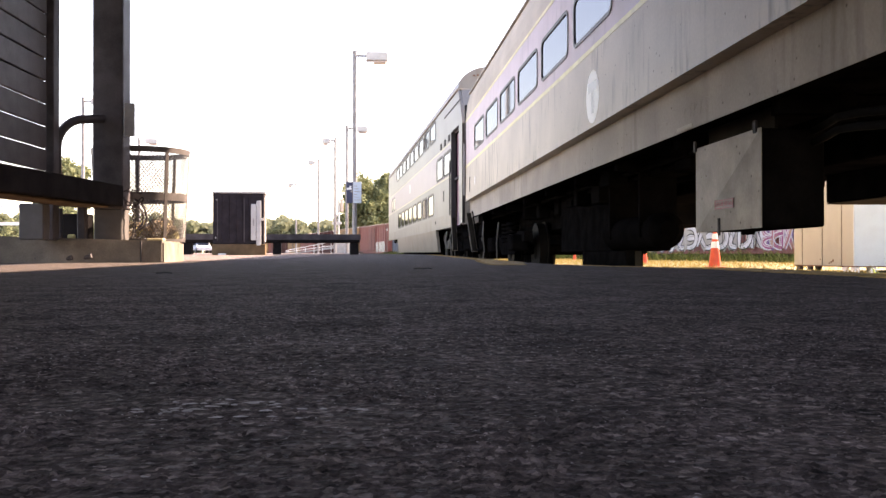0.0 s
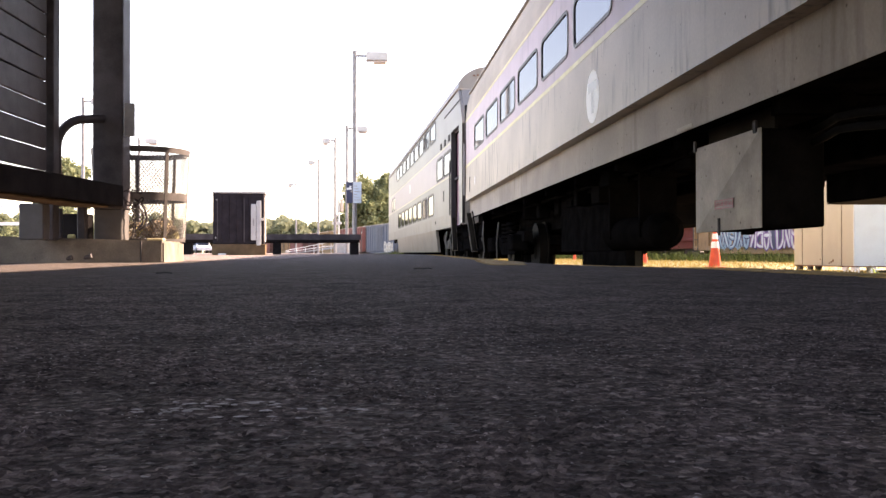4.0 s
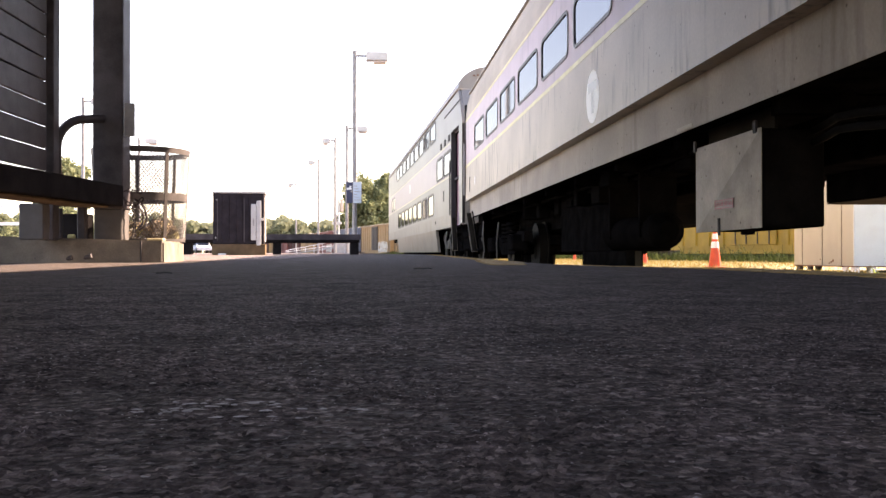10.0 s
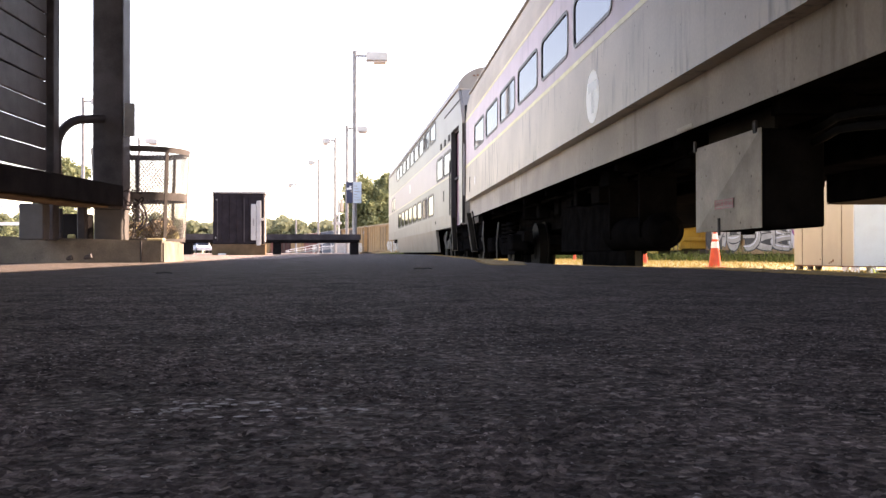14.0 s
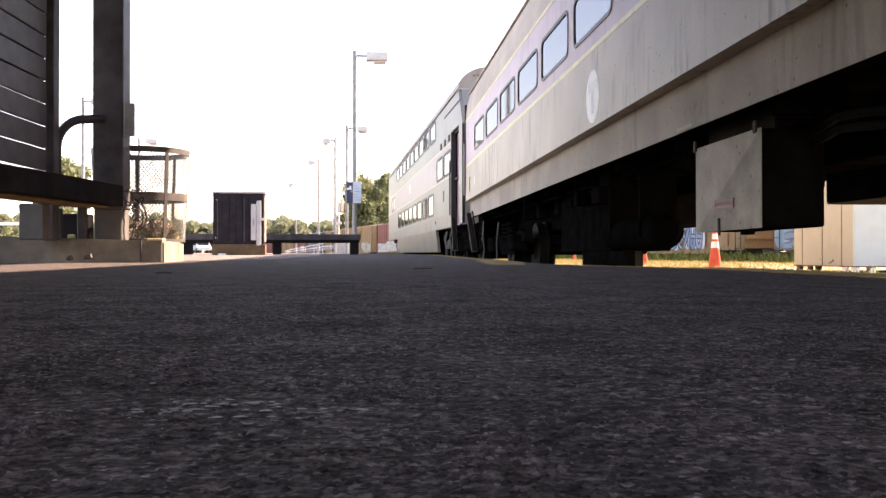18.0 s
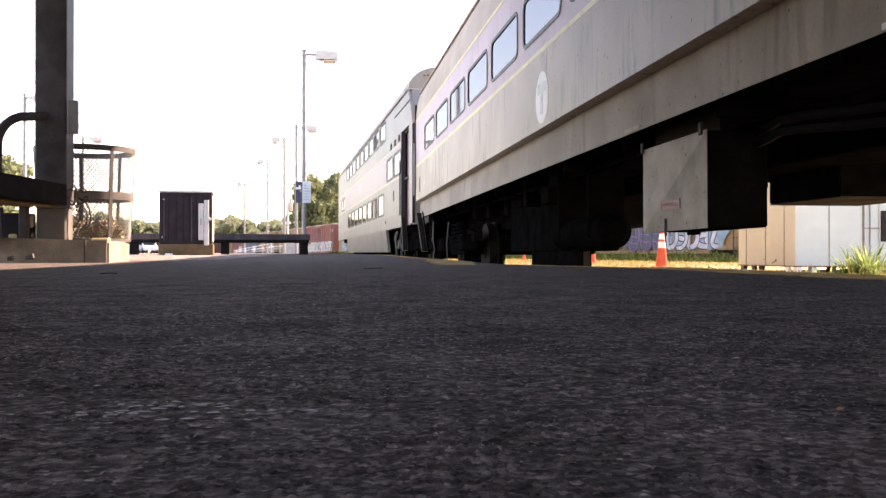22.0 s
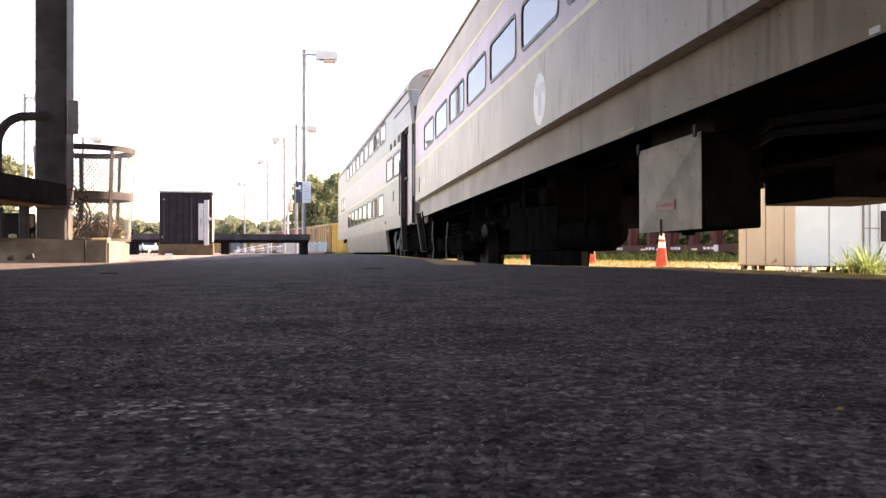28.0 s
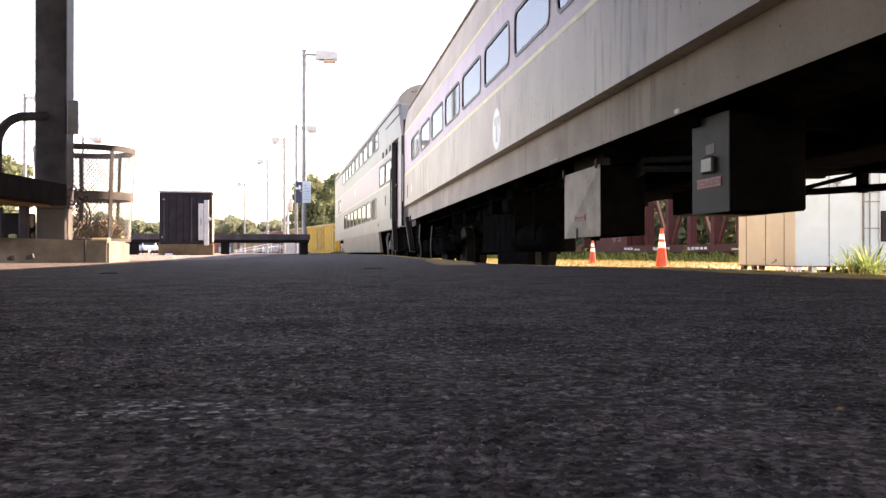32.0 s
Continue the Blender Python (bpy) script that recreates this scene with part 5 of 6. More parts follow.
faces = np.stack([a, a + 1, a + COLS + 1, a + COLS], 1)
me = bpy.data.meshes.new("asphalt_surface")
me.from_pydata(verts.tolist(), [], faces.tolist())
me.materials.append(ASPHALT)
me.shade_smooth()
grain = new("asphalt_surface", me)
grain.parent = platform
grain["label"] = "coarse stony asphalt surface"


# ---- shelter, bench and litter bin on their slab ----
bm = bmesh.new()
base = [(-1.86, 8.88), (-1.86, 9.84), (-2.0, 10.25), (-5.2, 10.3), (-5.2, 7.75)]
lo = [bm.verts.new((x, y, -0.05)) for x, y in base]
hi = [bm.verts.new((x, y, 0.2 if x > -5 else 0.29)) for x, y in base]
bm.faces.new(hi[::-1])
for i in range(5):
    j = (i + 1) % 5
    bm.faces.new((lo[i], lo[j], hi[j], hi[i]))
bmesh.ops.recalc_face_normals(bm, faces=bm.faces[:])
bmesh.ops.bevel(bm, geom=bm.edges[:], offset=0.018, segments=2, affect="EDGES")
slab = tagged(part("slab", bm, CONCRETE), "stained chipped concrete base slab", "slab", kind="structure")
bm = bmesh.new()
for y, z in ((8.62, 0.03), (8.66, 0.045), (8.55, 0.025)):
    rod(bm, (-2.75 + (y - 8.6) * 4, y + 0.02, z), (-2.68 + (y - 8.6) * 4, y - 0.0, z + 0.02), 0.022, 8)
part("pipe_end", bm, BLACK_STEEL, slab)
part("joint", B(-2.056, -2.042, 8.8, 8.826, 0.005, 0.2), BLACK_STEEL, slab, "dark open joint in the slab")


def shelter():
    th = empty("bench_shelter", "black waiting shelter with slatted back wall and bench", "shelter")
    part("post", B(-2.55, -2.272, 9.06, 9.34, 0.5, 3.4, 0.012), BLACK_STEEL, th, "heavy black square post")
    part("post_footing", B(-2.54, -2.28, 9.07, 9.33, 0.2, 0.5, 0.01), FOOTING, th, "grey post footing")
    part("wall_post", B(-2.79, -2.715, 8.48, 8.64, 0.2, 3.4, 0.008), BLACK_STEEL, th, "slim black wall post")
    slat = None
    for k in range(14):
        z = 0.80 + k * 0.1945
        if slat is None:
            bm = B(-2.80, -2.765, -2.4, 8.455, 0, 0.183, 0.005)
            for v in bm.verts:
                v.co.x -= 0.033 * (8.455 - v.co.y)   # the wall stands slightly askew
            slat = part("slat", bm, GREY_BOARD, th, "dark grey horizontal slat", at=(0, 0, z))
        else:
            again(slat, (0, 0, z))
    for name, x0, x1, y1, z0, z1, m, lab in (("seat_beam", -2.65, -2.275, 9.04, 0.525, 0.717, BLACK_WOOD, "thick black bench beam"),
                                             ("seat_underside", -2.63, -2.34, 8.86, 0.503, 0.523, BROWN_WOOD, "brown timber under the bench")):
        bm = B(x0, x1, 4.6, y1, z0, z1, 0.008)
        for v in bm.verts:
            v.co.x -= 0.125 * (8.92 - v.co.y)   # the bench is set at an angle to the wall
        part(name, bm, m, th, lab)
    part("bench_leg", B(-2.88, -2.68, 8.12, 8.28, 0.2, 0.502, 0.01), FOOTING, th, "grey bench leg")
    part("bench_leg", R((-2.83, 9.0, 0.2), (-2.83, 9.0, 0.5), 0.03), BLACK_STEEL, th, "thin black bench leg")
    part("bench_leg", B(-2.63, -2.56, 8.86, 8.95, 0.2, 0.524, 0.008), BLACK_STEEL, th, "black bench leg")
    pts = [(-2.752, 8.68, 0.5), (-2.752, 8.68, 1.0)]
    for i in range(7):
        a = radians(180 - 15 * i)
        pts.append((-2.537 + 0.215 * math.cos(a), 8.68 + 0.012 * i * i * 0.4, 1.02 + 0.285 * math.sin(a)))
    pts += [(-2.46, 9.08, 1.345)]
    part("armrest", tube(bmesh.new(), pts, 0.04, 12), BLACK_STEEL, th, "bent black tube armrest", smooth=True)
    bm = B(-2.86, -2.83, -2.4, 8.46, 1.42, 3.4)
    for v in bm.verts:
        v.co.x -= 0.033 * (8.455 - v.co.y)
    part("backing", bm, BLACK_STEEL, th, "dark backing board")
    # Roof added above the view, sized to shade the slats, bench and bin.
    part("roof", B(-3.4, 1.02, -3.0, 10.75, 3.4, 3.52, 0.01), BLACK_WOOD, th, "unseen flat dark roof, added to shade the shelter")
    # Further posts out of view, under the added roof.
    for y in (-2.3, 3.2):
        part("post", B(-2.55, -2.272, y, y + 0.28, 0.0, 3.4, 0.012), BLACK_STEEL, th, "heavy black square post")
        part("wall_post", B(-2.79, -2.715, y, y + 0.16, 0.0, 3.4, 0.008), BLACK_STEEL, th, "slim black wall post")
    part("rear_block", B(-3.0, -2.7, 9.45, 9.65, 0.2, 0.47, 0.01), BLACK_WOOD, th, "black block behind the bench end")
    part("plaque", B(-2.262, -2.17, 9.05, 9.1, 1.18, 1.49, 0.006), GREY_STEEL, th, "small grey plate on the post")
    return th


shelter()


BIN_STEEL = mat("worn_dark_bin_steel", (0.0744, 0.0651, 0.0651), 0.5, 0.1, var=0.35, scale=6, bump=0.2, stain=(0.1, 0.092, 0.088), stain_amount=0.4)


def litter_bin(x, y, z, r, h):
    th = empty("litter_bin", "black expanded-metal litter bin full of rubbish", "litter bin", at=(x, y, z))

    def rad(zz):
        return r * (0.9 + 0.1 * zz / h)
    for zz, t in ((0.0, 0.03), (h * 0.44, 0.075), (h - 0.055, 0.055)):
        bm = bmesh.new()
        n = 40
        rings = [[bm.verts.new((rr * math.cos(i * math.tau / n), rr * math.sin(i * math.tau / n), zc)) for i in range(n)]
                 for rr, zc in ((rad(zz) + 0.007, zz), (rad(zz + t) + 0.007, zz + t), (rad(zz + t) - 0.007, zz + t), (rad(zz) - 0.007, zz))]
        for i in range(n):
            j = (i + 1) % n
            for m in range(4):
                bm.faces.new((rings[m][i], rings[m][j], rings[(m + 1) % 4][j], rings[(m + 1) % 4][i]))
        bmesh.ops.recalc_face_normals(bm, faces=bm.faces[:])
        part("hoop", bm, BIN_STEEL, th, "flat black steel hoop", smooth=True)
    for i in range(7):
        bm = bmesh.new()
        box(bm, -0.017, 0.017, -0.007, 0.007, 0, h)
        for v in bm.verts:
            v.co.y += rad(v.co.z)
        part("upright", bm, BIN_STEEL, th, "flat steel upright").rotation_euler = (0, 0, i * math.tau / 7 + radians(224))
    # expanded mesh: wavy strands that touch their neighbours in turn
    vs, fs = [], []
    cols, rws = 84, 42
    for d in (1, -1):
        for c in range(cols):
            prev = None
            for k in range(rws + 1):
                a = (c + d * (0.25 if k % 2 else -0.25) + 0.5 * (d > 0)) * math.tau / cols
                zz = h * k / rws
                rr = rad(zz)
                p = Vector((rr * math.cos(a), rr * math.sin(a), zz))
                t = Vector((-math.sin(a), math.cos(a), 0)) * 0.004
                e = Vector((math.cos(a), math.sin(a), 0)) * 0.0032
                i0 = len(vs)
                vs += [tuple(p - t), tuple(p + e), tuple(p + t)]
                if prev is not None:
                    fs += [(prev, prev + 1, i0 + 1, i0), (prev + 1, prev + 2, i0 + 2, i0 + 1)]
                prev = i0
    me = bpy.data.meshes.new("mesh_wall")
    me.from_pydata(vs, [], fs)
    me.materials.append(MESH_GREY)
    o = new("mesh_wall", me)
    o.parent = th
    tagged(o, "worn grey expanded-metal mesh", kind="stuff")
    part("base_plate", R((0, 0, 0.0), (0, 0, 0.012), rad(0) - 0.01, 28), BLACK_STEEL, th)
    return th


MESH_GREY = mat("worn_grey_mesh_steel", (0.085, 0.081, 0.081), 0.5, 0.2, var=0.3, scale=9, bump=0.1)
litter_bin(-2.29, 9.85, 0.2, 0.475, 0.93)
TRASH = [mat("brown_paper", (0.16, 0.115, 0.075), 0.9, bump=0.4), mat("white_wrapper", (0.585, 0.5694, 0.546), 0.6), mat("tan_paper_bag", (0.31, 0.2232, 0.124), 0.8, bump=0.5),
         mat("dull_yellow_wrapper", (0.372, 0.31, 0.124), 0.6), mat("cream_cup", (0.434, 0.372, 0.248), 0.6)]
rng = random.Random(5)
for k in range(30):
    a, d = rng.uniform(0, 6.28), rng.uniform(0.05, 0.26)
    bm = bmesh.new()
    bmesh.ops.create_icosphere(bm, subdivisions=2, radius=rng.uniform(0.05, 0.095))
    for v in bm.verts:
        v.co *= rng.uniform(0.6, 1.2)
        v.co.z *= 0.75
    t = part("crumpled_rubbish", bm, TRASH[k % 5], at=(-2.215 + d * math.cos(a), 9.78 + d * math.sin(a), 0.25 + 0.0045 * k))
    tagged(t, "crumpled paper and plastic rubbish in the bin", "rubbish", "rubbish in the litter bin")
bm = bmesh.new()
bmesh.ops.create_icosphere(bm, subdivisions=3, radius=0.12)
for v in bm.verts:
    v.co *= 0.9 + 0.35 * noise.noise(v.co * 17)
    v.co.x *= 1.15
t = part("crumpled_bag", bm, TRASH[0], at=(-2.09, 9.62, 0.31))
tagged(t, "crumpled brown paper bag in the bin", "rubbish", "rubbish in the litter bin")
tagged(part("paper_tray", B(-2.08, -1.93, 9.18, 9.3, 0.205, 0.23, 0.005), TRASH[4]), "flattened cream paper tray on the slab", "rubbish")
tagged(part("wrapper", B(-2.76, -2.69, 9.0, 9.04, 0.2, 0.262, 0.012), TRASH[3]), "crumpled yellow wrapper on the slab under the bench", "rubbish")
bm = bmesh.new()


def chain_run(bm, p0, p1, sag, n):
    """Links hung between two points, turned in turn."""
    p0, p1 = Vector(p0), Vector(p1)
    for k in range(n):
        u = (k + 0.5) / n
        c = p0.lerp(p1, u) - Vector((0, 0, sag * 4 * u * (1 - u)))
        t = (p1 - p0 - Vector((0, 0, sag * 4 * (1 - 2 * u)))).normalized()
        nrm = Vector((0, 1, 0)) if k % 2 else t.cross(Vector((0, 1, 0)))
        wv = nrm.cross(t).normalized()
        tube(bm, [c + t * 0.028 * math.cos(i * math.tau / 10) + wv * 0.016 * math.sin(i * math.tau / 10) for i in range(11)], 0.006, 5)


chain_run(bm, (-2.27, 9.05, 0.66), (-2.13, 9.2, 0.66), -0.02, 4)
chain_run(bm, (-2.27, 9.05, 0.62), (-2.12, 9.2, 0.62), 0.09, 6)
chain_run(bm, (-2.19, 9.15, 0.56), (-2.2, 9.2, 0.25), 0.0, 8)
tube(bm, [(-2.2, 9.2, 0.6), (-2.14, 9.2, 0.57), (-2.1, 9.2, 0.5), (-2.085, 9.2, 0.42), (-2.1, 9.2, 0.34), (-2.16, 9.2, 0.31)], 0.011, 6)
tube(bm, [(-2.16, 9.22, 0.52), (-2.12, 9.22, 0.45), (-2.13, 9.22, 0.36), (-2.19, 9.22, 0.3)], 0.009, 6)
tagged(part("chain", bm, BLACK_STEEL), "black chain and cable hanging beside the bin", "chain")


# ---- cabinet and long bench ----
def tool_cabinet():
    z = platform_rise(17.2)
    th = empty("tool_cabinet", "black storage cabinet on timber skids with pale door strip", "cabinet", at=(-2.3, 17.25, z), turn=4.0)
    part("body", B(-0.45, 0.45, 0, 0.7, 0.2, 1.11, 0.012), CABINET_BLACK, th, "black painted body")
    part("lid", B(-0.468, 0.468, -0.02, 0.72, 1.112, 1.145, 0.004), PALE_STEEL, th, "thin grey top plate")
    st = part("door_strip", B(0.22, 0.31, -0.03, -0.004, 0.27, 0.92, 0.006), PALE_STEEL, th, "pale grey lock strip")
    part("door_strip", B(0.315, 0.40, -0.03, -0.004, 0.17, 0.98, 0.006), PALE_STEEL, th, "pale grey lock strip")
    part("hinge_bar", B(0.255, 0.27, -0.045, -0.03, 0.53, 0.66), GREY_STEEL, st)
    part("padlock", B(0.4, 0.44, -0.05, -0.01, 0.62, 0.67, 0.006), PALE_STEEL, st)
    for x, s_ in ((-0.37, -1), (0.1, 1)):
        part("corner_iron", B(x - 0.008, x + 0.008, -0.006, -0.002, 0.25, 1.02), GREY_BOARD, th)
    part("side_panel", B(0.452, 0.462, 0.03, 0.67, 0.25, 1.05), PALE_CONCRETE, th, "pale side panel")
    for x in (-0.3, -0.17, -0.05, 0.06, 0.17):
        part("rib", B(x - 0.007, x + 0.007, -0.012, -0.001, 0.24, 1.07, 0.002), CABINET_BLACK, th)
    part("scuff", B(-0.41, -0.395, -0.004, -0.001, 0.3, 0.33), PALE_STEEL, th, "pale scuff")
    part("scuff", B(-0.39, -0.36, -0.004, -0.001, 0.98, 1.0), PALE_STEEL, th, "pale scuff")
    part("front_board", B(-0.46, 0.475, -0.03, 0.018, 0.0, 0.198, 0.008), BROWN_WOOD, th, "brown timber plinth board")
    for x in (-0.34, -0.03, 0.28):
        part("skid", B(x - 0.095, x + 0.19, 0.02, 0.68, 0.0, 0.2, 0.01), BROWN_WOOD, th, "brown timber skid")
    return th


tool_cabinet()


def long_bench():
    z = platform_rise(20.2)
    th = empty("long_bench", "long low black timber platform bench", "bench", at=(-2.0, 20.22, z), turn=4.3)
    part("plank", B(-1.83, 1.83, -0.2, -0.02, 0.245, 0.425, 0.012), BLACK_WOOD, th, "thick black plank")
    part("plank", B(-1.83, 1.83, 0.0, 0.2, 0.245, 0.425, 0.012), BLACK_WOOD, th, "thick black plank")
    part("rim", B(-1.85, 1.85, -0.215, -0.203, 0.31, 0.428), BLACK_STEEL, th)
    for x in (-1.78, 0.04, 1.66):
        part("leg", B(x - 0.02, x + 0.15, -0.17, 0.17, -0.01, 0.245, 0.01), BLACK_WOOD, th, "black block leg")
    return th


long_bench()
tagged(part("paper_scrap", B(-2.62, -2.5, 17.0, 17.1, platform_rise(17) - 0.002, platform_rise(17) + 0.035, 0.01), WHITE), "crumpled white paper scrap on the platform", "litter")


# ---- lamps, signs, mast ----
def street_lamp(x, y, side, base=0.05, high=6.25, fat=0.075, arm=0.35, head=0.66):
    th = empty("street_lamp", "grey steel platform lamp with box-shaped head", "street lamp", "platform lamps", at=(x, y, base))
    part("pole", rod(bmesh.new(), (0, 0, 0), (0, 0, high), fat, 14, fat * 0.85), GREY_STEEL, th, "grey steel pole", smooth=True)
    part("base_flange", B(-0.15, 0.15, -0.15, 0.15, 0, 0.04, 0.008), GREY_STEEL, th)
    part("cap", B(-0.07, 0.07, -0.07, 0.07, high, high + 0.05, 0.01), GREY_STEEL, th)
    b = side * arm
    part("arm", R((0, 0, high - 0.1), (b, 0, high - 0.1), 0.035, 8), GREY_STEEL, th)
    x0, x1 = sorted((b, b + side * head))
    bm = bmesh.new()
    prof = [(x0, high - 0.25), (x1, high - 0.25), (x1, high - 0.05), (x1 - 0.04, high - 0.01), (x0 + 0.04, high), (x0, high - 0.05)]
    lo, hi = ([bm.verts.new((px_, w_, pz)) for px_, pz in prof] for w_ in (-0.18, 0.18))
    for i in range(6):
        j = (i + 1) % 6
        bm.faces.new((lo[i], lo[j], hi[j], hi[i]))
    bm.faces.new(lo[::-1])
    bm.faces.new(hi)
    bmesh.ops.recalc_face_normals(bm, faces=bm.faces[:])
    h = part("head", bm, PALE_STEEL, th, "pale grey box lamp head")
    xm0, xm1 = (x0 + head * 0.35, x1 - 0.03) if side > 0 else (x0 + 0.03, x1 - head * 0.35)
    part("lens", B(xm0, xm1, -0.15, 0.15, high - 0.34, high - 0.25, 0.025), LENS, h, "dull amber glass lens")
    return th


for x, y, side, high in ((-0.39, 29.51, 1, 6.25), (-1.006, 47.2, 1, 6.3), (-1.758, 52.2, -1, 6.28), (-3.285, 64.4, -1, 6.28), (-6.397, 86.3, -1, 6.3), (-11.4, 39.2, 1, 6.25), (-12.39, 52.8, 1, 6.25)):
    street_lamp(x, y, side, high=high, arm=0.35 if side > 0 else 0.25, head=0.66 if side > 0 else 0.42)


def far_post(x, y, high):
    th = empty("utility_post", "thin pale post far down the line", "post", "far posts", at=(x, y, -0.1))
    part("pole", R((0, 0, 0), (0, 0, high), 0.11, 8, 0.08), PALE_STEEL, th)
    part("crosshead", B(-0.3, 0.1, -0.08, 0.08, high, high + 0.12, 0.02), PALE_STEEL, th)
    return th


for x, y, high in ((-43.3, 130, 3.8), (-33.5, 130, 4.3), (-29.7, 130, 4.6), (-26.8, 130, 5.4), (-25.7, 128, 4.6)):
    far_post(x, y, high)


def platform_sign():
    th = empty("platform_sign", "navy and pale blue information boards on a lamp post", "sign", at=(-0.43, 29.3, 0.05))
    part("navy_board", B(-0.21, -0.02, -0.03, -0.01, 1.57, 2.22, 0.004), NAVY, th, "navy board with white symbol")
    part("pale_board", B(0.0, 0.25, -0.06, -0.04, 1.57, 2.22, 0.004), PALE_BLUE, th, "pale blue timetable board")
    bm = B(-0.2, -0.05, -0.036, -0.032, 1.98, 2.04)
    box(bm, -0.12, -0.06, -0.036, -0.032, 2.04, 2.1)
    part("symbol", bm, WHITE, th)
    bm = bmesh.new()
    for k in range(6):
        box(bm, 0.03, 0.2 - 0.04 * (k % 3), -0.064, -0.061, 1.66 + k * 0.085, 1.675 + k * 0.085)
    part("writing", bm, BOX_GREY, th)
    part("clamp", B(-0.08, 0.14, -0.04, 0.1, 1.9, 1.96), GREY_STEEL, th)
    return th


platform_sign()


def raised_platform():
    th = empty("raised_platform", "pale concrete raised boarding platform with white railed ramp", "platform")
    part("block", B(-2.5, -1.3, 74, 78, 0.0, 0.85, 0.03), PALE_CONCRETE, th, "pale concrete block")
    bm = bmesh.new()
    plate(bm, 74.2, 75.6, [(-6.3, 0.0), (-6.0, 0.0), (-2.5, 0.45), (-2.5, 0.6)])
    for v in bm.verts:
        v.co = Vector((v.co.y, v.co.x, v.co.z))
    part("ramp", bm, PALE_CONCRETE, th, "pale ramp")
    for dz in (0.5, 0.9):
        part("rail", tube(bmesh.new(), [(-6.3, 74.2, dz * 0.3), (-3.2, 74.2, 0.25 + dz * 0.7), (-2.5, 74.2, 0.3 + dz * 0.7)], 0.02, 8), WHITE, th, "white hand rail")
    for k in range(6):
        x = -6.1 + k * 0.66
        part("baluster", R((x, 74.2, 0), (x, 74.2, 0.25 + (x + 6.3) * 0.18), 0.018, 6), WHITE, th)
    return th


raised_platform()


def signal_mast():
    th = empty("signal_mast", "pale steel signal mast with ladder and platform", "signal", at=(-3.1, 104, 0))
    part("mast", R((0, 0, 0), (0, 0, 6.4), 0.1, 8), PALE_STEEL, th)
    lad = part("ladder", R((-0.55, 0, 2.4), (0.1, 0, 6.3), 0.04, 6), PALE_STEEL, th)
    for k in range(8):
        part("rung", R((-0.5 + k * 0.08, 0, 2.7 + k * 0.45), (-0.1 + k * 0.05, 0, 2.9 + k * 0.45), 0.03, 5), PALE_STEEL, lad)
    part("walkway", B(-0.7, 0.3, -0.3, 0.3, 3.2, 3.5), PALE_STEEL, th)
    part("signal_board", B(0.15, 0.5, -0.1, 0.1, 4.6, 6.0, 0.05), LENS, th, "faded orange board")
    return th


signal_mast()


# ---- things across the track ----
SEAM = mat("rust_stained_seam", (0.2, 0.155, 0.115), 0.8, var=0.55, scale=14, fine=60, bump=0.3)


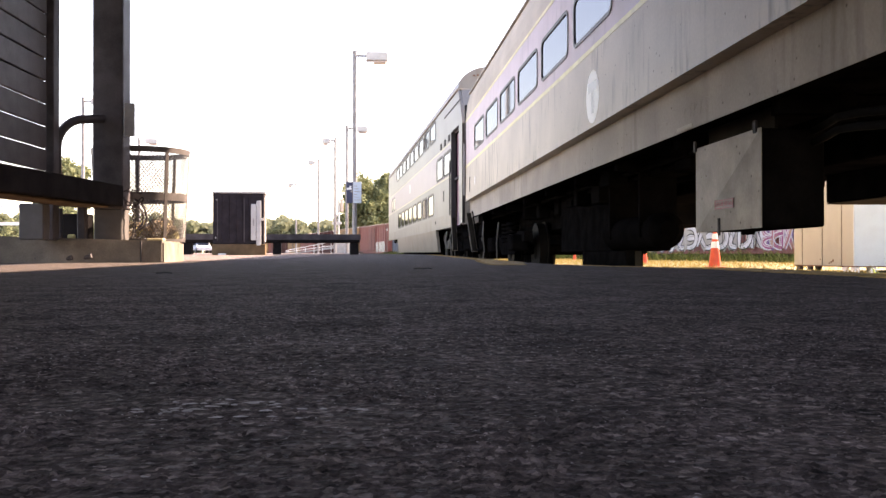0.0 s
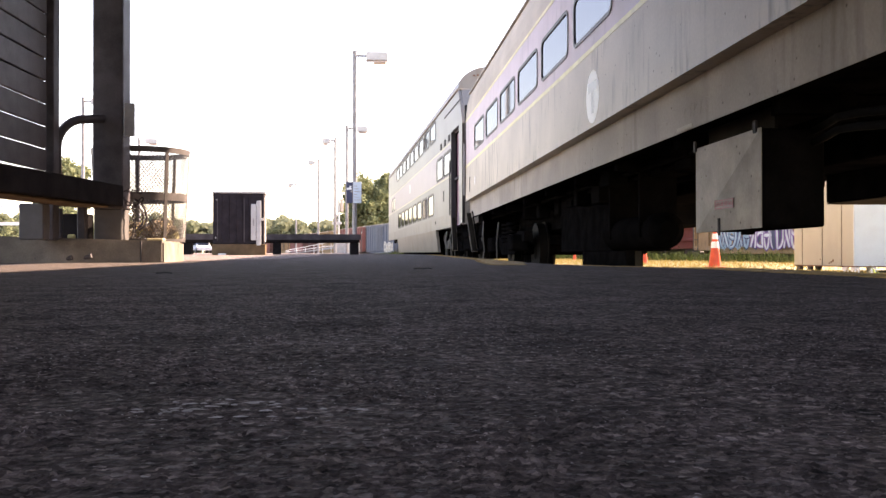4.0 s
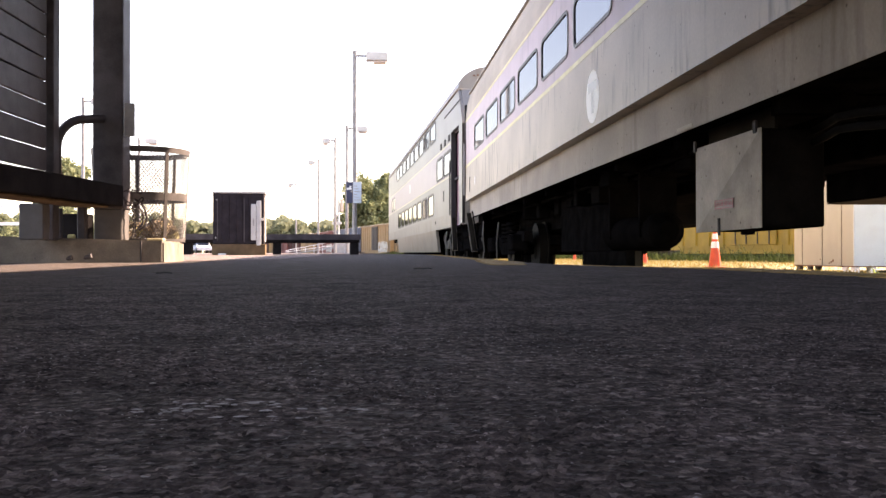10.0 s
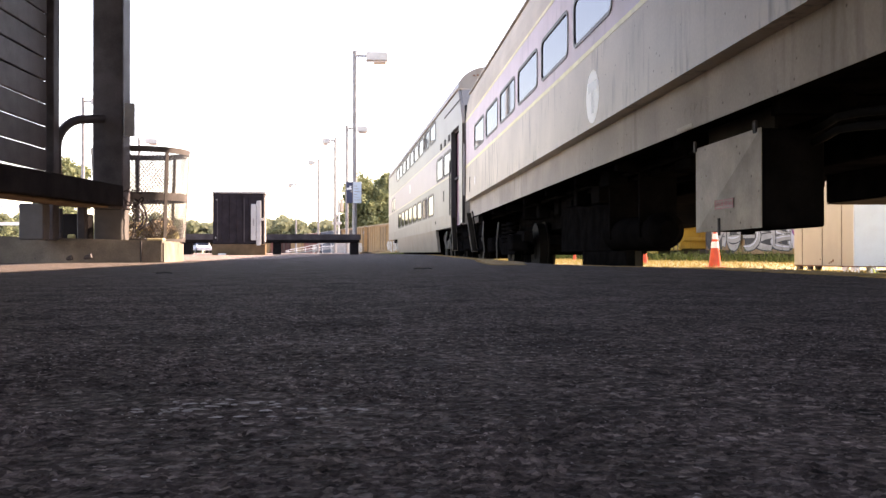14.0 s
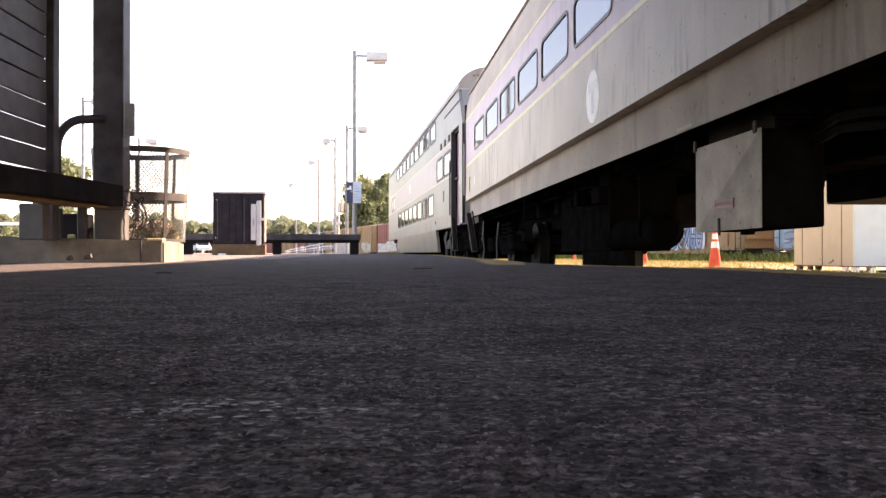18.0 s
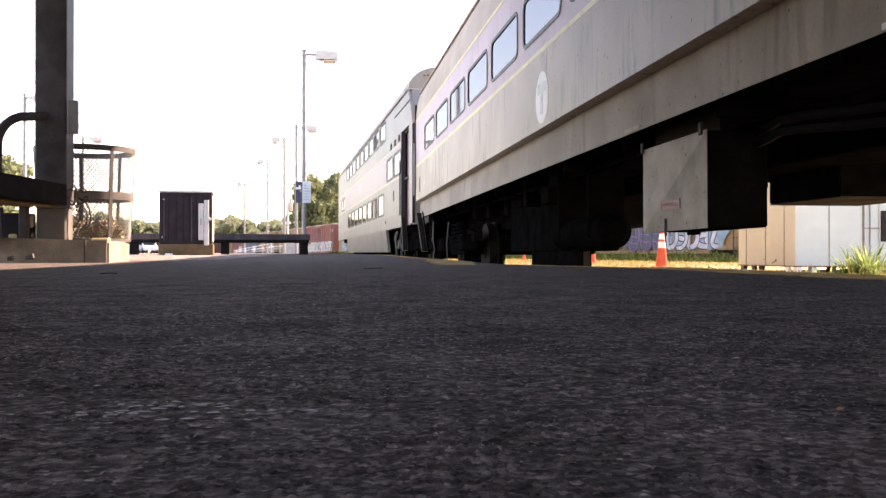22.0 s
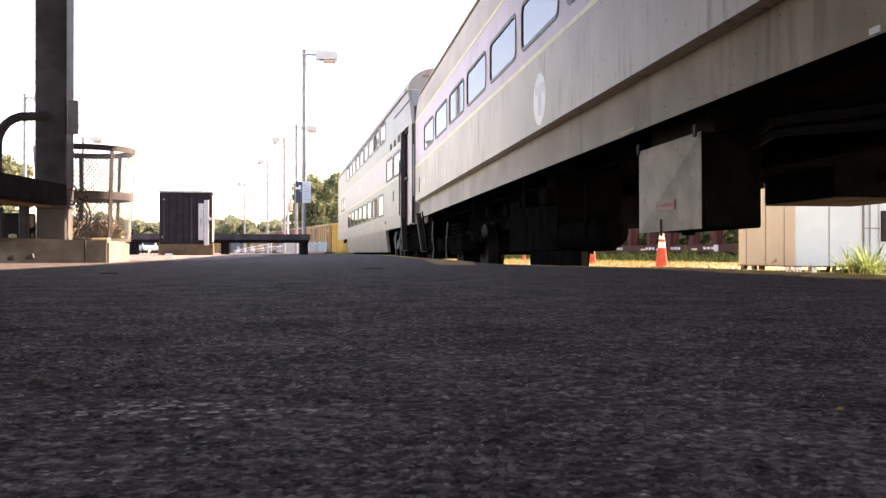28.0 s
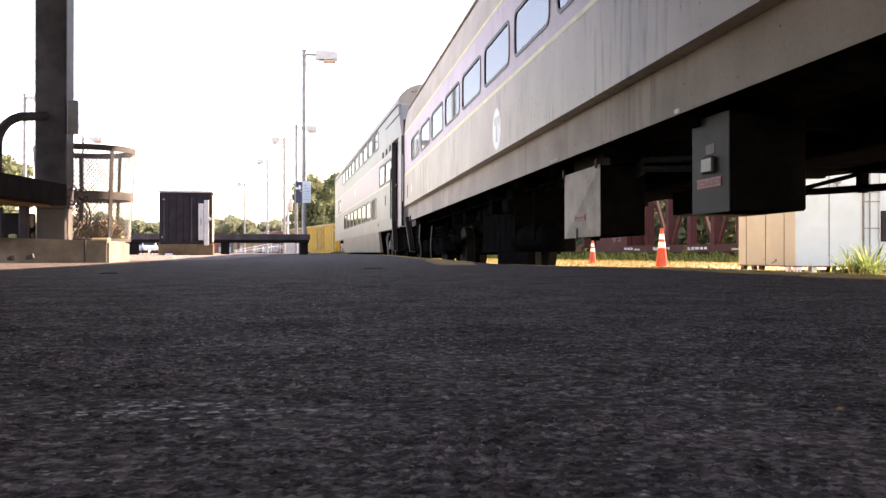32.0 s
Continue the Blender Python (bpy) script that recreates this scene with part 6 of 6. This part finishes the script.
def container():
    th = empty("storage_container", "white and beige ribbed steel storage container on blocks", "container", at=(8.85, 16.65, -0.235))
    L, W, Hh, Z0 = 6.1, 2.44, 2.65, 0.085
    part("end_wall", B(0, 0.05, 0.0, W, Z0, Hh), BEIGE, th, "beige end wall with rusty seams")
    for y in (0.46, 1.22, 2.07):
        part("seam_rib", B(-0.008, 0.0, y - 0.003, y + 0.003, Z0, Hh), SEAM, th, "rusty vertical seam")
        part("seam_cover", B(-0.012, -0.0, y + 0.012, y + 0.05, Z0, Hh, 0.004), BEIGE, th)
    for y, z, r in ((0.8, 0.18, 0.03), (0.87, 0.15, 0.022), (0.95, 0.13, 0.02), (0.5, 0.62, 0.016), (1.3, 0.2, 0.018), (2.12, 0.3, 0.02)):
        part("rust_patch", B(-0.003, -0.0004, y - r, y + r, z - r * 0.8, z + r * 0.8, 0.001), RUST, th, "patch of rust through the paint")
    part("corner_post", B(-0.012, 0.03, -0.012, 0.03, Z0, Hh, 0.006), WHITE_WALL, th, "white corner post")
    part("side_wall", B(0.031, L, -0.004, 0.05, Z0, Hh), WHITE_WALL, th, "white side wall")
    part("side_wall", B(0.05, L, W - 0.05, W, Z0, Hh), WHITE_WALL, th, "white side wall")
    part("roof", B(0, L, 0, W, Hh, Hh + 0.05), WHITE_WALL, th)
    part("end_wall", B(L - 0.05, L, 0.05, W - 0.05, Z0, Hh), WHITE_WALL, th)
    part("bottom_rail", B(-0.01, L, -0.012, W, Z0 - 0.022, Z0 - 0.001), RUST, th, "thin rusty bottom rail")
    for x in (0.645, 1.32):
        part("seam", B(x - 0.007, x + 0.007, -0.012, -0.004, Z0, Hh), SEAM, th, "rusty vertical joint")
    for x in (1.33, 1.45, 1.65):
        part("lock_rod", R((x, -0.03, Z0 + 0.1), (x, -0.03, Hh), 0.012, 8), PALE_STEEL if x > 1.6 else GREY_STEEL, th, "lock rod")
    for z in (0.78, 1.28, 1.46):
        part("lock_bar", B(1.33, 1.65, -0.04, -0.02, z, z + 0.02), GREY_STEEL, th)
    lk = part("padlock_hasp", B(0.74, 0.86, -0.05, -0.005, 1.62, 1.7, 0.01), GREY_STEEL, th, "steel hasp")
    part("padlock", B(0.77, 0.8, -0.06, -0.03, 1.48, 1.62, 0.008), GREY_STEEL, lk)
    vent = part("louvre", B(1.67, 2.3, -0.03, -0.006, 0.54, 1.12, 0.02), BOX_DARK, th, "dark louvred vent")
    for k in range(7):
        part("slat", B(1.7, 2.27, -0.042, -0.031, 0.59 + k * 0.07, 0.625 + k * 0.07), BOX_DARK, vent)
    for x, y, w, pale in ((0.0, 0.0, 0.1, 1), (0.3, 0.0, 0.11, 1), (-0.02, 0.28, 0.06, 1), (0.0, 2.2, 0.08, 0), (0.0, 1.72, 0.06, 0), (0.05, 1.5, 0.08, 0), (0.7, 0.05, 0.12, 0), (1.5, 0.05, 0.15, 1), (3.0, 0.2, 0.2, 0), (5.7, 0.2, 0.2, 0), (5.7, 2.0, 0.2, 0)):
        part("block", B(x, x + w, y, y + 0.14, -0.07, Z0 - 0.023, 0.004), WHITE if pale else FREIGHT_DARK, th, "white support block" if pale else "dark support block")
    return th


container()


def cone(x, y, z, h):
    th = empty("traffic_cone", "orange traffic cone with white bands on dry grass", "cone", "traffic cones", at=(x, y, z))
    r0 = 0.16 * h

    def rad(t):
        return r0 * (1 - t) + 0.035 * h * t
    part("body", R((0, 0, 0.04 * h), (0, 0, h), rad(0.04), 24, rad(1)), ORANGE, th, smooth=True)
    part("base", B(-0.2 * h, 0.2 * h, -0.2 * h, 0.2 * h, 0, 0.045 * h, 0.01), ORANGE, th)
    for a, b in ((0.5, 0.66), (0.72, 0.86)):
        part("white_band", R((0, 0, a * h), (0, 0, b * h), rad(a) + 0.004, 24, rad(b) + 0.004), WHITE, th, "dirty white reflective band", smooth=True)
    return th


cone(7.3, 19.48, -0.225, 0.84)
cone(8.14, 27.44, -0.225, 0.7)
cone(9.05, 41.0, -0.225, 0.5)


def grass_area(s0, s1, p0, p1):
    def place(r):
        while True:
            s, p = r.uniform(s0, s1), r.uniform(p0, p1)
            x, y, _ = by_freight(s, p)
            # bare dirt under and before the container
            if not (8.6 < x < 15.2 and 15.2 < y < 19.4):
                break
        return x, y, ground_z(x, y) - 0.01
    return place


tagged(blades("dry_grass", 26000, grass_area(12, 62, 9.5, 18.3), 0.065, 0.016, GRASS_DRY, 1, lean=0.9), "short dry yellow grass beside the track", "grass", kind="stuff")
tagged(blades("dry_grass", 6000, grass_area(14, 70, 8.5, 18.3), 0.13, 0.012, GRASS_DRY, 12, lean=0.9), "taller dry yellow grass beside the track", "grass", kind="stuff")
tagged(blades("weeds", 9000, grass_area(14, 85, 18.6, 22.4), 0.4, 0.03, WEED, 2, lean=0.8), "green weeds along the freight track", "weeds", kind="stuff")
tagged(blades("weeds", 420, grass_area(14, 85, 18.6, 21.5), 0.68, 0.02, WEED, 3, lean=0.6), "taller thin weeds along the freight track", "weeds", kind="stuff")
rng = random.Random(77)
blobs = []
for k in range(900):
    s, p = rng.uniform(16, 82), rng.uniform(18.8, 22.3)
    x, y, _ = by_freight(s, p)
    r_ = rng.uniform(0.1, 0.26) * (1.5 if math.sin(s * 0.9) > 0.3 else 1.0)
    blobs.append((x, y, ground_z(x, y) + r_ * 0.5, r_))
tagged(leaf_mesh("low_weeds", blobs, 80, 0.035, WEED, 78), "low leafy weeds along the freight track", "weeds", kind="stuff")


def tussock(x, y, r, n, length, width, seed, mater, label="tall bright green grass tussock by the container", droop=0.75):
    """Long blades that rise from one root and bow outwards."""
    g = random.Random(seed)
    vs, fs = [], []
    for _ in range(n):
        a, d = g.uniform(0, 6.283), r * math.sqrt(g.random())
        p = Vector((x + d * math.cos(a), y + d * math.sin(a), ground_z(x, y) - 0.01))
        b = a + g.gauss(0, 0.8)
        out = Vector((math.cos(b), math.sin(b), 0))
        side = Vector((-out.y, out.x, 0.0)) if g.random() < 0.6 else Vector((g.gauss(0, 1), g.gauss(0, 1), 0)).normalized()
        ln_, bow, wd = length * g.uniform(0.45, 1.15), g.uniform(0.25, 1.35) * droop, width * g.uniform(0.6, 1.2)
        segs, ang, k0 = 6, g.uniform(0.05, 0.85), len(vs)
        for i in range(segs + 1):
            taper = (1 - (i / segs) ** 2) * 0.95 + 0.05
            vs += [tuple(p - side * wd * taper * 0.5), tuple(p + side * wd * taper * 0.5)]
            th = ang + bow * 1.6 * i / segs
            p = p + (out * math.sin(th) + Vector((0, 0, math.cos(th)))) * (ln_ / segs)
        for i in range(segs):
            q_ = k0 + 2 * i
            fs.append((q_, q_ + 1, q_ + 3, q_ + 2))
    me = bpy.data.meshes.new("grass_tussock")
    me.from_pydata(vs, [], fs)
    me.materials.append(mater)
    return tagged(new("grass_tussock", me), label, "grass", kind="stuff")


for x, y, r, n, long, wide, seed, bow in ((8.95, 14.95, 0.16, 34, 0.72, 0.036, 61, 1.15), (9.12, 14.9, 0.14, 40, 0.68, 0.036, 62, 1.1), (9.32, 15.0, 0.14, 50, 0.66, 0.036, 63, 1.0), (9.62, 14.9, 0.16, 44, 0.56, 0.034, 68, 1.2),
                                         (9.4, 15.0, 0.1, 12, 0.86, 0.016, 64, 0.22), (8.5, 15.0, 0.2, 8, 0.34, 0.024, 65, 1.3), (9.25, 14.85, 0.45, 60, 0.24, 0.026, 67, 1.3)):
    tussock(x, y, r, n, long, wide, seed, GRASS_GREEN, droop=bow)
tussock(9.15, 14.9, 0.4, 60, 0.38, 0.014, 66, GRASS_DRY, "dry straw among the green grass", droop=1.0)

# bushes behind the freight line, seen through its open cars
rng = random.Random(21)
blobs = []
for k in range(420):
    s, p = rng.uniform(8, 90), rng.uniform(32, 35)
    x, y, _ = by_freight(s, p)
    blobs.append((x, y, rng.uniform(-0.4, 4.5), rng.uniform(1.0, 2.0)))
o = leaf_mesh("bushes", blobs, 130, 0.34, LEAVES, 22)
tagged(o, "dense dark green bushes behind the freight track", "bushes", kind="stuff")


def tree(x, y, z, high, wide, seed, leaf=0.22, per=230, n=60):
    th = empty("tree", "broad green deciduous tree in full leaf", "tree", at=(x, y, z))
    rng = random.Random(seed)
    bm = bmesh.new()
    rod(bm, (0, 0, 0), (0.1, 0, high * 0.4), 0.04 * high, 10, 0.025 * high)
    for k in range(9):
        a = k * 2.4
        z0 = high * rng.uniform(0.25, 0.45)
        e = (math.cos(a) * wide * 0.35, math.sin(a) * wide * 0.35, high * rng.uniform(0.5, 0.85))
        rod(bm, (0.05, 0, z0), e, 0.014 * high, 7, 0.005 * high)
    part("trunk", bm, BARK, th, smooth=True)
    blobs = []
    for k in range(n):
        u = Vector((rng.gauss(0, 1), rng.gauss(0, 1), rng.gauss(0, 1))).normalized() * rng.uniform(0.45, 1.0)
        blobs.append((u.x * wide / 2 * 0.85, u.y * wide / 2 * 0.85, high * 0.58 + u.z * high * 0.36, wide * rng.uniform(0.09, 0.17)))
    c = leaf_mesh("crown", blobs, per, leaf, LEAVES, seed + 1)
    c.parent = th
    return th


tree(0.3, 150, -0.5, 13.6, 9.0, 31, 0.28)
tree(-3.2, 158, -0.5, 10.5, 5.0, 33, 0.28, n=24)
tree(3.6, 152, -0.5, 13.9, 8.0, 37, 0.28, n=44)
tree(-17.1, 55.5, -0.1, 6.4, 3.4, 35, 0.12, per=120, n=36)

rng = random.Random(52)
blobs = [(-14.6 + 0.5 * k, 39.5 + rng.uniform(-0.4, 0.4), 0.3 + rng.uniform(0, 0.9), rng.uniform(0.4, 0.7)) for k in range(7)]
tagged(leaf_mesh("shrubs", blobs, 160, 0.08, LEAVES, 53), "green shrubs behind the yard fence", "shrubs", kind="stuff")

rng = random.Random(41)
blobs = []
for k in range(1150):
    x = -190 + k * 0.187 + rng.uniform(-2, 2)
    top = 8.4 + 1.0 * math.sin(x * 0.16) + 0.6 * math.sin(x * 0.47 + 1) + 0.4 * math.sin(x * 1.15)
    blobs.append((x, 290 + rng.uniform(0, 25), 0.5 + top * rng.random() ** 0.5, rng.uniform(1.1, 2.1)))
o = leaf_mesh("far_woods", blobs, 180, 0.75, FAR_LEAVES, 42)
tagged(o, "distant line of green trees, haze put into their colour", "woods", kind="stuff")


# ---- car park ----
def parked_car(x, y, turn, colour, label):
    th = empty("parked_car", label, "car", "parked cars", at=(x, y, 0.05), turn=turn)
    prof = [(-2.2, 0.35), (-2.2, 0.75), (-1.3, 0.92), (-0.75, 1.42), (0.9, 1.44), (1.7, 0.98), (2.2, 0.85), (2.22, 0.35)]
    bm = plate(bmesh.new(), -0.86, 0.86, prof)
    for v in bm.verts:
        if v.co.z > 1.2:
            v.co.x *= 0.82
    bmesh.ops.bevel(bm, geom=bm.edges[:], offset=0.05, segments=2, affect="EDGES")
    part("body", bm, colour, th, smooth=True)
    part("windscreen", plate(bmesh.new(), -0.68, 0.68, [(-1.27, 0.95), (-0.8, 1.36), (-0.84, 1.38), (-1.31, 0.97)]), CAR_GLASS, th)
    for sx in (-0.83, 0.83):
        part("side_window", plate(bmesh.new(), sx - 0.03, sx + 0.03, [(-1.0, 0.98), (-0.65, 1.34), (0.8, 1.36), (1.4, 1.0)]), CAR_GLASS, th)
        for yy_ in (-1.35, 1.35):
            w = part("tyre", R((sx - 0.1, yy_, 0.31), (sx + 0.1, yy_, 0.31), 0.31, 18), RUBBER, th, smooth=True)
            part("rim", R((sx - 0.11, yy_, 0.31), (sx + 0.11, yy_, 0.31), 0.19, 12), GREY_STEEL, w)
        part("headlight", B(sx * 0.75 - 0.12, sx * 0.75 + 0.12, -2.24, -2.19, 0.62, 0.74), WHITE, th)
    return th


CAR_WHITE = mat("white_car_paint", (0.5616, 0.5772, 0.6084), 0.25, var=0.03, bump=0)
CAR_BLUE = mat("blue_car_paint", (0.0744, 0.124, 0.248), 0.25, var=0.05, bump=0)
parked_car(-20.2, 118, 20, CAR_WHITE, "white hatchback parked far across the lot")
parked_car(-23.6, 122, 15, CAR_BLUE, "blue car parked far across the lot")


def fence(x0, x1, y, high=1.9):
    th = empty("fence", "pale metal yard fence with two rails", "fence")
    n = int((x1 - x0) / 2.4)
    for k in range(n + 1):
        x = x0 + (x1 - x0) * k / n
        part("post", B(x - 0.06, x + 0.06, y - 0.06, y + 0.06, 0.0, high), PALE_STEEL, th)
    for z in (0.65, 1.2, high - 0.06):
        part("rail", B(x0, x1, y - 0.03, y + 0.03, z - 0.06, z + 0.06), WHITE, th)
    return th


fence(-26, -12.9, 37.2)

# ---- stone chips in the asphalt, their pale colour standing in for glints ----
CHIP = mat("pale_stone_chip", (0.23, 0.215, 0.212), 0.5, var=0.3, scale=200, fine=900, bump=0.1)
rng = random.Random(88)
bm = bmesh.new()
for k in range(1300):
    if k < 44:
        x, y, s = rng.gauss(-0.076, 0.03), rng.gauss(0.556, 0.022), 1.0
    elif k < 70:
        y = 0.3 + 1.6 * rng.random() ** 1.5
        x, s = rng.uniform(-0.4, 0.62) * y, 0.55
    else:
        y = 0.4 + 0.62 * rng.random()
        x, s = rng.uniform(-0.45, 0.65) * y, 0.4 * y * rng.random()
    a, b_ = s * rng.uniform(0.0025, 0.0075), s * rng.uniform(0.001, 0.0022)
    n = rng.choice((5, 6, 7))
    z = float(rough_z(np.array([x]), np.array([y]))[0]) + 0.0003
    tip = bm.verts.new((x, y + b_ * 0.3, z + (0.0007 if k < 70 else rng.uniform(0.0004, 0.0011) * y)))
    ring = [bm.verts.new((x + a * math.cos(i * math.tau / n) * rng.uniform(0.6, 1.2), y + b_ * math.sin(i * math.tau / n) * rng.uniform(0.6, 1.2), z)) for i in range(n)]
    for i in range(n):
        bm.faces.new((tip, ring[i], ring[(i + 1) % n]))
chips = part("stone_chips", bm, CHIP, platform, "stone chips in the asphalt, coloured pale as glints")
chips["kind"] = "stuff"

# ---- small debris on the platform ----
bm = bmesh.new()
tube(bm, [(0.25, 5.12, 0.004), (0.275, 5.13, 0.008), (0.3, 5.12, 0.005), (0.33, 5.13, 0.009), (0.35, 5.12, 0.004)], 0.0035, 6)
tagged(part("rubber_strip", bm, RUBBER), "curled black rubber strip lying on asphalt", "debris")
bm = bmesh.new()
tube(bm, [(-0.91, 4.18, 0.003), (-0.87, 4.19, 0.005), (-0.84, 4.18, 0.003)], 0.003, 6)
tagged(part("rubber_strip", bm, RUBBER), "short black rubber scrap lying on asphalt", "debris")
LEAF_BIT = mat("tan_leaf", (0.31, 0.1612, 0.0434), 0.7, bump=0.1)
bm = bmesh.new()
vs = [bm.verts.new(c) for c in ((0.0, 0.0, 0.001), (0.002, 0.0015, 0.0025), (0.005, 0.0, 0.002), (0.002, -0.0015, 0.001))]
bm.faces.new(vs)
bmesh.ops.solidify(bm, geom=bm.faces[:], thickness=0.0006)
tagged(part("leaf_scrap", bm, LEAF_BIT, at=(0.283, 0.489, 0.003)), "tiny tan leaf scrap on the asphalt", "leaf")


# ---- movement ----
def motions():
    walk(coach, [(t, car_pose(5.95 + g)) for t, g in GO])
    walk(bilevel, [(t, level_pose(32.35 + g)) for t, g in GO])
    for car, mid in FREIGHT:
        walk(car, [(t, pose(*by_freight(mid + SPEED * t, FREIGHT_FAR, FREIGHT_RAIL), 0, 0, FREIGHT_TURN)) for t in (0, 8, 16, 24, 32)])
    freight_cars = {car for car, mid in FREIGHT}
    for ax, car, y, z, r in AXLES:
        if car in freight_cars:
            step = 0.16
            walk(ax, [(min(32, k * step), pose(0, y, z, -math.degrees(SPEED * min(32, k * step) / r), 0, 0)) for k in range(201)])
        else:
            walk(ax, [(t, pose(0, y, z, -math.degrees(g / r), 0, 0)) for t, g in GO])


motions()
